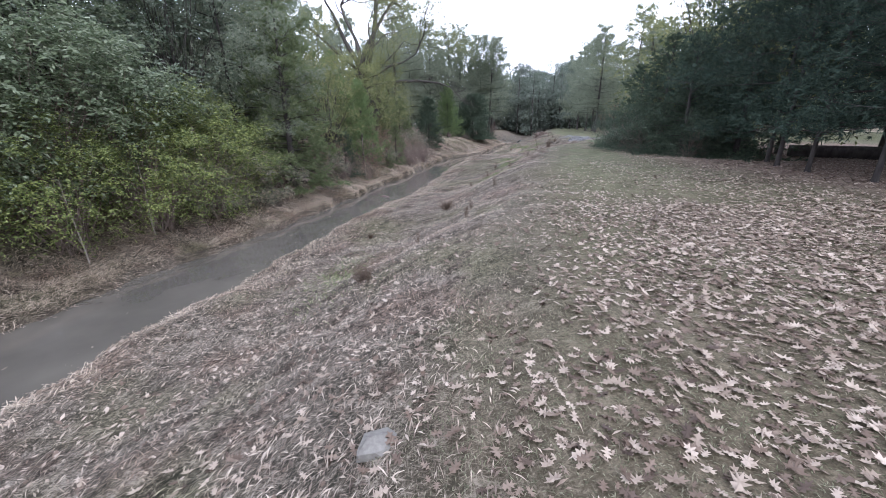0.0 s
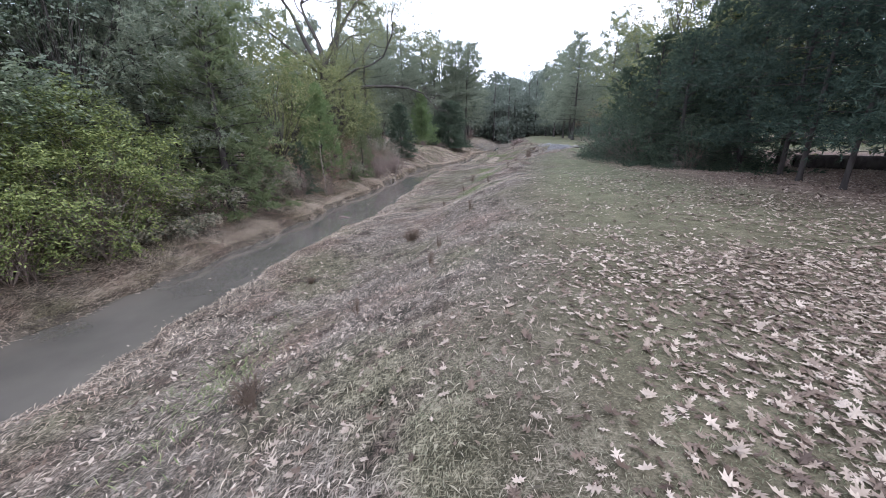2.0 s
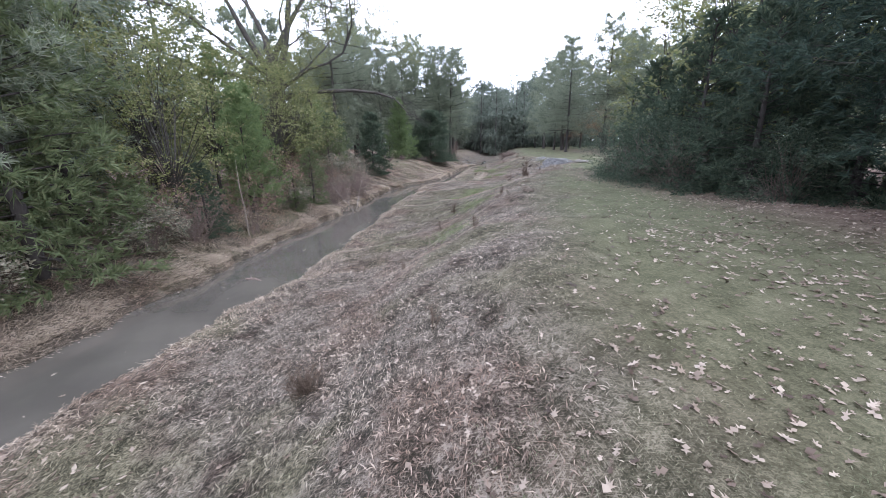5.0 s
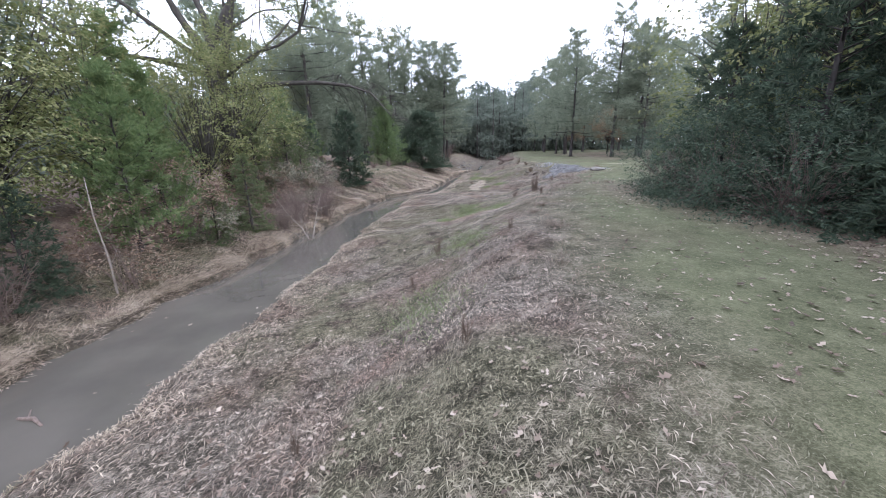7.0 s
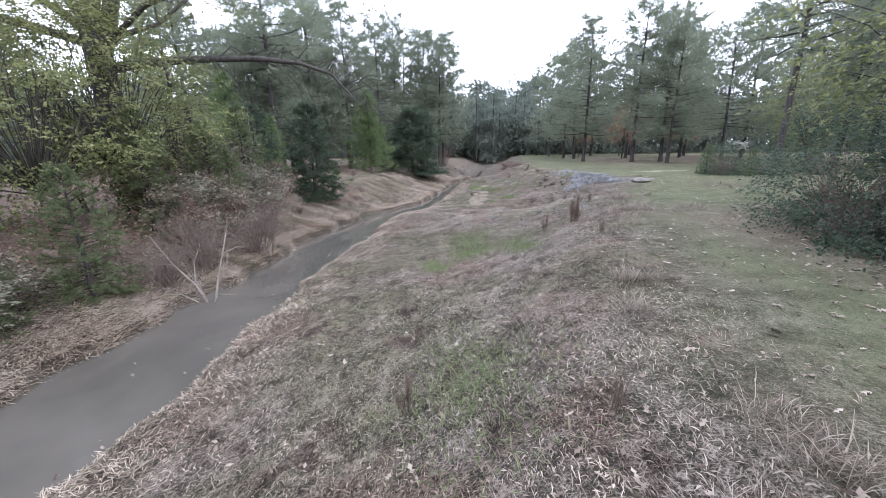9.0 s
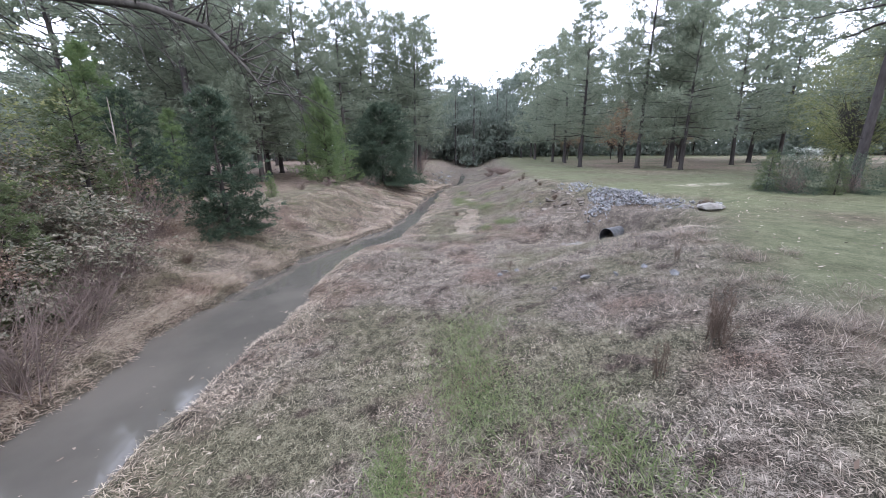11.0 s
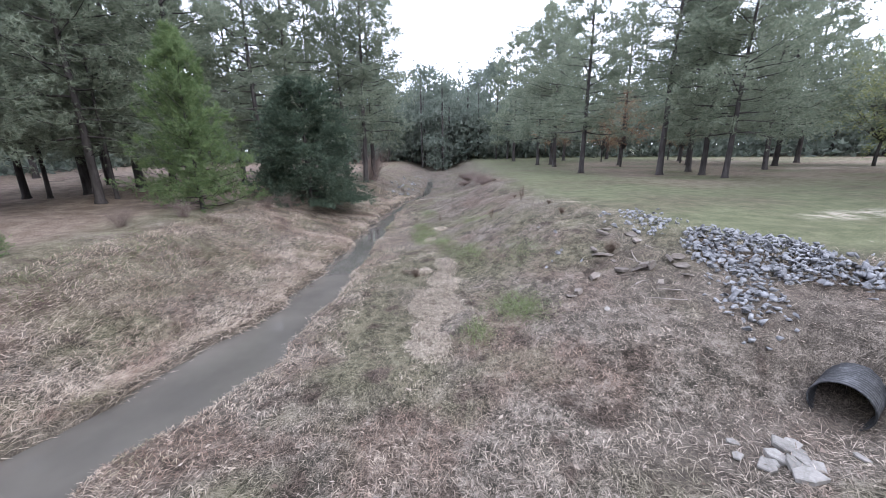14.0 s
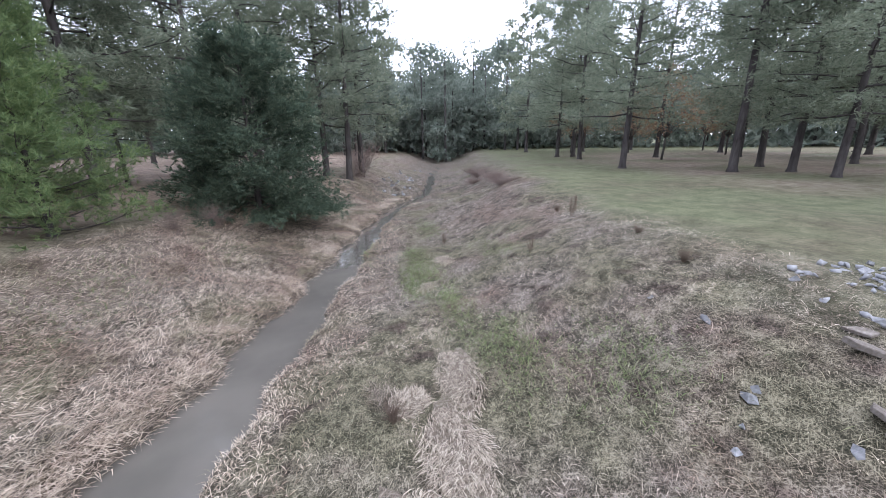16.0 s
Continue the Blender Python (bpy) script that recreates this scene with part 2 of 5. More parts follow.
def ground_mat():
    m, nt, b = node_mat("ground_cover", 0.97, 0.1)
    at = nt.nodes.new("ShaderNodeAttribute")
    at.attribute_name = "cover"
    sep = nt.nodes.new("ShaderNodeSeparateColor")
    nt.links.new(at.outputs["Color"], sep.inputs[0])
    tc = nt.nodes.new("ShaderNodeTexCoord")
    warp = nt.nodes.new("ShaderNodeTexNoise")
    warp.inputs["Scale"].default_value = 9
    nt.links.new(tc.outputs["Object"], warp.inputs["Vector"])
    bent = mix_col(nt, 0.04, tc.outputs["Object"], warp.outputs["Color"], "ADD")
    cells = []
    for scale, sq in ((26, (1, 0.5, 1)), (70, (0.55, 1, 1))):
        mp = nt.nodes.new("ShaderNodeMapping")
        mp.inputs["Scale"].default_value = sq
        nt.links.new(bent, mp.inputs[0])
        v = nt.nodes.new("ShaderNodeTexVoronoi")
        v.inputs["Scale"].default_value = scale
        nt.links.new(mp.outputs[0], v.inputs["Vector"])
        sc = nt.nodes.new("ShaderNodeSeparateColor")
        nt.links.new(v.outputs["Color"], sc.inputs[0])
        cells.append(sc.outputs[0])
    big, mid, fine = noise_of(nt, 0.22, 4), noise_of(nt, 1.6, 5), noise_of(nt, 75, 6, 0.75)

    def blend(x, y, k):
        n = nt.nodes.new("ShaderNodeMix")
        n.inputs[0].default_value = k
        nt.links.new(x, n.inputs[2])
        nt.links.new(y, n.inputs[3])
        return n.outputs[0]

    f = blend(blend(mid, fine, 0.5), blend(cells[0], cells[1], 0.6), 0.2)
    f0 = f
    f = blend(f, fibres_of(nt), 0.45)
    lumps = nt.nodes.new("ShaderNodeMapRange")
    lumps.inputs[1].default_value, lumps.inputs[2].default_value = 0.3, 0.7
    nt.links.new(noise_of(nt, 4.0, 6, 0.75), lumps.inputs[0])
    f = blend(f, lumps.outputs[0], 0.2)
    f0 = blend(f0, f, 0.35)
    straw = ramp_of(nt, f, [(0.37, (0.017, 0.017, 0.013)), (0.48, (0.068, 0.057, 0.046)), (0.6, (0.212, 0.187, 0.160))])
    rusty = ramp_of(nt, f, [(0.37, (0.017, 0.015, 0.011)), (0.48, (0.075, 0.055, 0.044)), (0.6, (0.198, 0.167, 0.140))])
    mossy = ramp_of(nt, f, [(0.37, (0.014, 0.014, 0.009)), (0.48, (0.062, 0.057, 0.038)), (0.6, (0.190, 0.172, 0.124))])
    turf = ramp_of(nt, f0, [(0.3, (0.016, 0.013, 0.009)), (0.47, (0.060, 0.049, 0.035)), (0.68, (0.150, 0.126, 0.094))])
    green = ramp_of(nt, f0, [(0.3, (0.024, 0.028, 0.013)), (0.47, (0.074, 0.083, 0.046)), (0.68, (0.148, 0.156, 0.096))])
    litter = ramp_of(nt, f0, [(0.3, (0.034, 0.022, 0.017)), (0.47, (0.128, 0.092, 0.076)), (0.68, (0.290, 0.235, 0.205))])
    mud = ramp_of(nt, f, [(0.32, (0.03, 0.025, 0.021)), (0.5, (0.075, 0.063, 0.052)), (0.68, (0.14, 0.12, 0.1))])
    gloom = ramp_of(nt, f, [(0.37, (0.009, 0.008, 0.006)), (0.48, (0.034, 0.026, 0.021)), (0.6, (0.110, 0.086, 0.070))])
    for scale, lo, hi, other in ((0.45, 0.48, 0.62, rusty), (0.3, 0.48, 0.6, mossy), (1.5, 0.55, 0.67, gloom)):
        straw = mix_col(nt, ramp_of(nt, noise_of(nt, scale, 4), [(lo, (0, 0, 0)), (hi, (1, 1, 1))]), straw, other)
    gsel = ramp_of(nt, big, [(0.3, (0.25, 0.25, 0.25)), (0.52, (1, 1, 1))])
    xyz = nt.nodes.new("ShaderNodeSeparateXYZ")
    nt.links.new(tc.outputs["Object"], xyz.inputs[0])
    lush = nt.nodes.new("ShaderNodeMapRange")
    lush.inputs[1].default_value, lush.inputs[2].default_value = 1, 20
    lush.inputs[3].default_value, lush.inputs[4].default_value = 0.1, 0.85
    nt.links.new(xyz.outputs[1], lush.inputs[0])
    turf = mix_col(nt, mix_col(nt, 1.0, gsel, lush.outputs[0], "MULTIPLY"), turf, green)
    c = mix_col(nt, sep.outputs[0], straw, turf)
    c = mix_col(nt, sep.outputs[1], c, litter)
    c = mix_col(nt, sep.outputs[2], c, mud)
    sand = ramp_of(nt, f, [(0.32, (0.174, 0.148, 0.122)), (0.6, (0.435, 0.392, 0.331))])
    worn = ramp_of(nt, noise_of(nt, 1.3, 5, 0.7), [(0.44, (0, 0, 0)), (0.58, (1, 1, 1))])
    c = mix_col(nt, mix_col(nt, 1.0, worn, at.outputs["Alpha"], "MULTIPLY"), c, sand)
    nt.links.new(c, b.inputs["Base Color"])
    bump_on(nt, b, f, 0.5, 0.025)
    return m


def water_mat():
    m, nt, b = node_mat("muddy_water", 0.06, 0.5)
    n = noise_of(nt, 0.5, 4)
    c = ramp_of(nt, n, [(0.35, (0.066, 0.062, 0.055)), (0.65, (0.094, 0.087, 0.077))])
    nt.links.new(c, b.inputs["Base Color"])
    rip = noise_of(nt, 5.0, 3)
    bump_on(nt, b, rip, 0.06, 0.02)
    return m


M_GROUND, M_WATER = ground_mat(), water_mat()

# ---------------------------------------------------------------- mesh helpers


def mesh_of(name, V, F, material, smooth=False):
    """A mesh of triangles from arrays of points and corners."""
    V, F = np.asarray(V, np.float32).reshape(-1, 3), np.asarray(F, np.int32).reshape(-1, 3)
    me = bpy.data.meshes.new(name)
    me.vertices.add(len(V))
    me.vertices.foreach_set("co", V.ravel())
    me.loops.add(F.size)
    me.loops.foreach_set("vertex_index", F.ravel())
    me.polygons.add(len(F))
    me.polygons.foreach_set("loop_start", np.arange(0, F.size, 3, dtype=np.int32))
    if smooth:
        me.polygons.foreach_set("use_smooth", np.ones(len(F), bool))
    me.update(calc_edges=True)
    me.validate()
    me.materials.append(material)
    return me


class Soup:
    """Points and triangles gathered into one mesh."""

    def __init__(self):
        self.V, self.F, self.n = [], [], 0

    def add(self, V, F):
        V, F = np.asarray(V, float).reshape(-1, 3), np.asarray(F, int).reshape(-1, 3)
        self.V.append(V)
        self.F.append(F + self.n)
        self.n += len(V)

    def mesh(self, name, material, smooth=False):
        return mesh_of(name, np.concatenate(self.V), np.concatenate(self.F), material, smooth)


def unit(a):
    return a / np.maximum(np.linalg.norm(a, axis=-1, keepdims=True), 1e-9)


def tube(points, radii, sides=6):
    """A tapered round limb along points."""
    P, n = np.asarray(points, float), len(points)
    T = unit(np.gradient(P, axis=0))
    ref = np.array([0.31, 0.17, 0.93]) if abs(T[0][2]) < 0.8 else np.array([0.93, 0.2, 0.1])
    U = unit(np.cross(T, ref))
    W = np.cross(T, U)
    a = np.linspace(0, 2 * math.pi, sides, endpoint=False)
    ring = U[:, None] * np.cos(a)[None, :, None] + W[:, None] * np.sin(a)[None, :, None]
    V = (P[:, None] + ring * np.asarray(radii, float)[:, None, None]).reshape(-1, 3)
    F = []
    for i in range(n - 1):
        for j in range(sides):
            k = (j + 1) % sides
            p, q, r, s = i * sides + j, i * sides + k, (i + 1) * sides + k, (i + 1) * sides + j
            F += [(p, q, r), (p, r, s)]
    c = len(V)
    V = np.concatenate([V, P[-1:]])
    F += [((n - 1) * sides + j, (n - 1) * sides + (j + 1) % sides, c) for j in range(sides)]
    return V, F


def blades(rng, P, length, width, lean, yaw=None, spread=math.pi):
    """Bent tapering blades of grass."""
    n = len(P)
    a = rng.uniform(-spread, spread, n) + (0 if yaw is None else yaw)
    L = length * rng.uniform(0.55, 1.3, n)
    ln = np.clip(lean + rng.normal(0, 0.16, n), 0.05, 1.75)
    d = np.stack([np.cos(a), np.sin(a), np.zeros(n)], 1)
    s = np.stack([-np.sin(a), np.cos(a), np.zeros(n)], 1) * (width * rng.uniform(0.6, 1.4, n))[:, None]
    up = np.array([0, 0, 1.0])
    m = P + (d * np.sin(ln * 0.85)[:, None] + up * np.cos(ln * 0.85)[:, None]) * (L * 0.5)[:, None]
    t = m + (d * np.sin(ln * 1.2)[:, None] + up * np.cos(ln * 1.2)[:, None]) * (L * 0.5)[:, None]
    V = np.stack([P, m + s, t, m - s], 1).reshape(-1, 3)
    F = (np.array([[0, 1, 3], [1, 2, 3]])[None] + 4 * np.arange(n)[:, None, None]).reshape(-1, 3)
    return V, F


def diamonds(rng, P, N, length, width, along=None):
    """Leaves: a folded diamond each, facing about N."""
    n = len(P)
    N = unit(N + rng.normal(0, 0.5, (n, 3)))
    A = rng.normal(0, 1, (n, 3)) if along is None else along + rng.normal(0, 0.45, (n, 3))
    A = unit(A - N * (A * N).sum(1, keepdims=True))
    S = np.cross(N, A)
    L = (length * rng.uniform(0.6, 1.35, n))[:, None]
    W = (width * rng.uniform(0.7, 1.3, n))[:, None]
    V = np.stack([P, P + A * L * 0.45 + S * W + N * W * 0.4, P + A * L, P + A * L * 0.45 - S * W + N * W * 0.4], 1).reshape(-1, 3)
    F = (np.array([[0, 1, 2], [0, 2, 3]])[None] + 4 * np.arange(n)[:, None, None]).reshape(-1, 3)
    return V, F


def needles(rng, P, D, per, length, width, spread=0.9):
    """Tufts of needles: thin triangles that fan out about D."""
    n = len(P)
    dirs = unit(D[:, None] + rng.normal(0, spread, (n, per, 3))).reshape(-1, 3)
    base = np.repeat(P, per, 0)
    s = unit(np.cross(dirs, rng.normal(0, 1, dirs.shape))) * width
    L = (length * rng.uniform(0.6, 1.25, len(base)))[:, None]
    V = np.stack([base - s, base + s, base + dirs * L], 1).reshape(-1, 3)
    return V, np.arange(len(V)).reshape(-1, 3)


def sprays(rng, B, D, length, per, droop=0.25, scatter=0.05):
    """Points along curved twigs that start at B and run along D: places, directions, and how far along each lies."""
    n = len(B)
    D = unit(D)
    L = np.broadcast_to(np.asarray(length, float), (n,)) * rng.uniform(0.6, 1.35, n)
    f = (np.arange(per)[None] + rng.uniform(0, 1, (n, per))) / per
    P = B[:, None] + D[:, None] * (L[:, None] * f)[..., None]
    P[..., 2] -= droop * L[:, None] * f ** 2
    T = np.repeat(D[:, None], per, 1).copy()
    T[..., 2] -= 2 * droop * f
    P = P + rng.normal(0, 1, P.shape) * (scatter * L)[:, None, None]
    return P.reshape(-1, 3), unit(T.reshape(-1, 3)), f.ravel()


def part(name, me, parent, label=""):
    ob = new(name, me)
    ob.parent = parent
    if label:
        ob["label"] = label
    return ob


def thing(name, label, category, group="", kind=""):
    return tagged(new(name), label, category, group, kind)


# ---------------------------------------------------------------- lie of the land
WATER = -2.2
Y_L = [-30, 0, 6, 8, 10, 12, 14, 16.5, 19, 22, 25, 28, 32, 36, 38, 40, 42.4, 45, 47, 48.5, 50.7, 53, 57.5, 62, 66, 70.7, 76, 100, 200]
X_L = [-15, -10.2, -8.8, -8.5, -7.9, -7.1, -6.5, -5.9, -5.4, -4.6, -4.1, -3.2, -2.4, -1.3, -1.2, -0.8, 0.1, 1.1, 2.6, 3.6, 4.95, 5.7, 7.1, 8.3, 9.5, 11.2, 14.2, 20.3, 45]
Y_R = [-30, 0, 4.2, 6.6, 8.6, 11.3, 13.6, 15.8, 18.3, 20.3, 22, 24.7, 29, 35.5, 38, 40.3, 43.8, 45.7, 48, 50.4, 52.9, 56.6, 60, 66, 70, 76, 100, 200]
X_R = [-13, -7.6, -6.4, -5.8, -5.3, -4.8, -4.2, -3.7, -2.8, -2.0, -1.6, -1.1, -0.2, 0.7, 1.5, 2.0, 2.5, 3.6, 5.35, 6.15, 7.12, 8.0, 8.9, 10.4, 11.7, 14.9, 21, 45.7]
Y_C = [-30, -2, 1.4, 3.2, 6.6, 10, 13.7, 17, 21.8, 25.3, 29, 32, 35, 38, 41, 43, 45, 47.6, 50, 53, 57, 62, 81, 100, 200]
X_C = [-9, -1.3, -0.3, 0.2, 0.9, 1.9, 2.9, 4.0, 5.5, 6.5, 8.0, 9.8, 11, 13, 15.6, 17.2, 17.4, 16.5, 15.5, 15.6, 16, 17.2, 21.5, 28, 53]
S_R = [-9, 0, 0.03, 0.25, 0.5, 0.7, 0.85, 1.0, 1.15, 9]
Z_R = [-2.5, -2.32, -2.06, -1.92, -1.62, -1.05, -0.5, -0.14, -0.02, 0]
D_L1, Z_L1 = [-3, 0, 0.12, 1.1, 2.3, 4, 6.5, 60], [-2.5, -2.32, -1.98, -1.72, -1.25, -0.7, -0.35, -0.1]
D_L2, Z_L2 = [-3, 0, 0.12, 1.3, 2.8, 4.4, 6, 60], [-2.5, -2.32, -2.0, -1.8, -1.3, -0.62, -0.32, 0.1]
PIPE = np.array([14.45, 43.3])
_w = np.random.RandomState(5)
WAVES = []
for amp, k, many in ((0.045, 0.5, 2), (0.03, 0.9, 4), (0.016, 1.7, 6), (0.009, 2.9, 8), (0.006, 4.6, 9)):
    for _ in range(many):
        _a = _w.uniform(0, 6.28)
        WAVES.append((amp, k * math.cos(_a), k * math.sin(_a), _w.uniform(0, 6.28)))


def edges(y):
    return np.interp(y, Y_L, X_L) + 0.12 * np.sin(y * 1.9) + 0.07 * np.sin(y * 4.7), np.interp(y, Y_R, X_R) + 0.1 * np.sin(y * 1.6 + 1) + 0.08 * np.sin(y * 4.1), np.interp(y, Y_C, X_C)


def land(x, y):
    """Height of the ground at arrays x, y."""
    x, y = np.asarray(x, float), np.asarray(y, float)
    xl, xr, xc = edges(y)
    right = np.interp((x - xr) / (xc - xr), S_R, Z_R)
    k = np.clip((y - 38) / 10, 0, 1)
    left = np.interp(xl - x, D_L1, Z_L1) * (1 - k) + np.interp(xl - x, D_L2, Z_L2) * k
    z = np.where(x > (xl + xr) / 2, right, left)
    gx = np.clip(x, 8.5, PIPE[0] - 0.1)
    gy = PIPE[1] + (PIPE[0] - gx) * 0.25
    off = np.hypot((x - gx) * 1.7, (y - gy) * np.where(y < gy, 0.34, 1.0))
    target = -1.72 - 0.03 * (PIPE[0] - gx)
    w = np.exp(-(off / 1.0) ** 2)
    z = np.where(x > xr + 1, z * (1 - w) + np.minimum(z, target) * w, z)
    bumpy = sum(a * np.sin(kx * x + ky * y + p) for a, kx, ky, p in WAVES)
    wet = np.clip(np.minimum(np.abs(x - xl), np.abs(x - xr)) / 0.8, 0, 1)
    inside = (x > xl) & (x < xr)
    flat = np.clip((x - xc) / 3, 0, 1)
    return z + bumpy * np.where(inside, 0, wet) * (1 - 0.7 * flat)


def at_ground(x, y, sink=0.0):
    return float(land(x, y)) - sink


def axis(lo, a, b, hi, step):
    fine = np.arange(a, b + step / 2, step)
    g1 = a - np.geomspace(step, a - lo, 30)[::-1]
    g2 = b + np.geomspace(step, hi - b, 34)
    return np.concatenate([g1, fine, g2])


gx_, gy_ = axis(-1500, -12, 22, 1500, 0.25), axis(-1200, -4, 78, 1800, 0.28)
GX, GY = np.meshgrid(gx_, gy_)
GZ = land(GX, GY)
nx, ny = len(gx_), len(gy_)
idx = np.arange(nx * ny).reshape(ny, nx)
a_, b_, c_, d_ = idx[:-1, :-1].ravel(), idx[:-1, 1:].ravel(), idx[1:, 1:].ravel(), idx[1:, :-1].ravel()
gmesh = mesh_of("ground", np.stack([GX, GY, GZ], -1), np.concatenate([np.stack([a_, b_, c_], 1), np.stack([a_, c_, d_], 1)]), M_GROUND, True)
XL, XR, XC = edges(GY)
turf_w = np.clip((GX - XC) / 2.6 + 0.25 + 0.25 * np.sin(GY * 0.9) * np.sin(GX * 1.3 + GY * 0.4), 0, 1)
turf_w = np.maximum(turf_w, np.clip((XL - GX - 5) / 3, 0, 1) * (GY > 46))
litter_w = np.maximum(np.clip((XL - GX - 2.2) / 1.5, 0, 1) * np.clip((52 - GY) / 8, 0.2, 1), np.clip((XL - GX - 6) / 3, 0, 0.8))
litter_w = np.maximum(litter_w, np.clip((GX - 9.5) / 3, 0, 1) * np.clip((34 - GY) / 6, 0, 1) * np.clip((40 - GX) / 10, 0, 1))
mud_w = np.clip(1 - np.maximum(XL - GX, GX - XR) / 0.25, 0, 1)
gut = np.hypot(GX - np.clip(GX, 11.0, 14.5), GY - 43.3)
mud_w = np.maximum(mud_w, np.clip(1.2 - gut / 0.6, 0, 0.8))
mud_w = np.maximum(mud_w, 0.5 * np.exp(-((GX - 14.3) / 1.3) ** 2 - ((GY - 47.2) / 1.7) ** 2))
mud_w = np.maximum(mud_w, 0.7 * np.exp(-((GX - 15.5) / 1.3) ** 2 - ((GY - 42.7) / 1.5) ** 2))
mud_w = np.maximum(mud_w, 0.65 * np.exp(-((GX - 15.0) / 1.5) ** 2 - ((GY - 44.6) / 1.8) ** 2))
wob = 0.5 + 0.3 * np.sin(GX * 0.5 + 1.7 * np.sin(GY * 0.33)) + 0.2 * np.sin(GY * 0.9 + GX * 0.2)
under_pines = np.clip((GX - XC - 7) / 5, 0, 1) * np.clip((GY - 54) / 6, 0, 1) * np.clip((95 - GY) / 10, 0, 1)
litter_w = np.maximum(litter_w, 0.7 * under_pines * np.clip(wob * 1.6 - 0.05, 0, 1))
sand_w = np.clip(1.3 - np.hypot((GX - 23.2) / 2.2, (GY - 48.5) / 0.6), 0, 0.8)
sand_w = np.maximum(sand_w, np.clip(1.2 - np.abs(GY - 66 - (GX - 50) * -0.25) / 1.6, 0, 0.7) * (GX > 44))
col = np.stack([turf_w, litter_w, mud_w, sand_w], -1).reshape(-1, 4).astype(np.float32)
ca = gmesh.color_attributes.new("cover", "FLOAT_COLOR", "POINT")
ca.data.foreach_set("color", col.ravel())
ground = tagged(new("ground", gmesh), "grassy creek bank and leaf-strewn mown field in winter", "ground", kind="structure")

wy = np.arange(-30, 150, 0.5)
wl, wr, _ = edges(wy)
WV = np.concatenate([np.stack([wl - 0.6, wy, np.full_like(wy, WATER)], 1), np.stack([wr + 0.6, wy, np.full_like(wy, WATER)], 1)])
nw = len(wy)
WF = [t for i in range(nw - 1) for t in ((i, nw + i, nw + i + 1), (i, nw + i + 1, i + 1))]
tagged(new("water", mesh_of("water", WV, WF, M_WATER)), "narrow creek of still muddy brown water", "creek", kind="structure")

# ---------------------------------------------------------------- kinds of trees and shrubs


def bent_axis(rng, h, sway=0.02, n=9, lean=(0, 0)):
    z = np.linspace(0, 1, n)
    off = np.cumsum(rng.normal(0, sway * h / n, (n, 2)), 0) * (z[:, None] > 0)
    return np.stack([off[:, 0] + lean[0] * h * z, off[:, 1] + lean[1] * h * z, z * h], 1)


def on_axis(A, f):
    f = np.asarray(f, float) * (len(A) - 1)
    i = np.clip(f.astype(int), 0, len(A) - 2)
    return A[i] + (A[i + 1] - A[i]) * (f - i)[..., None]


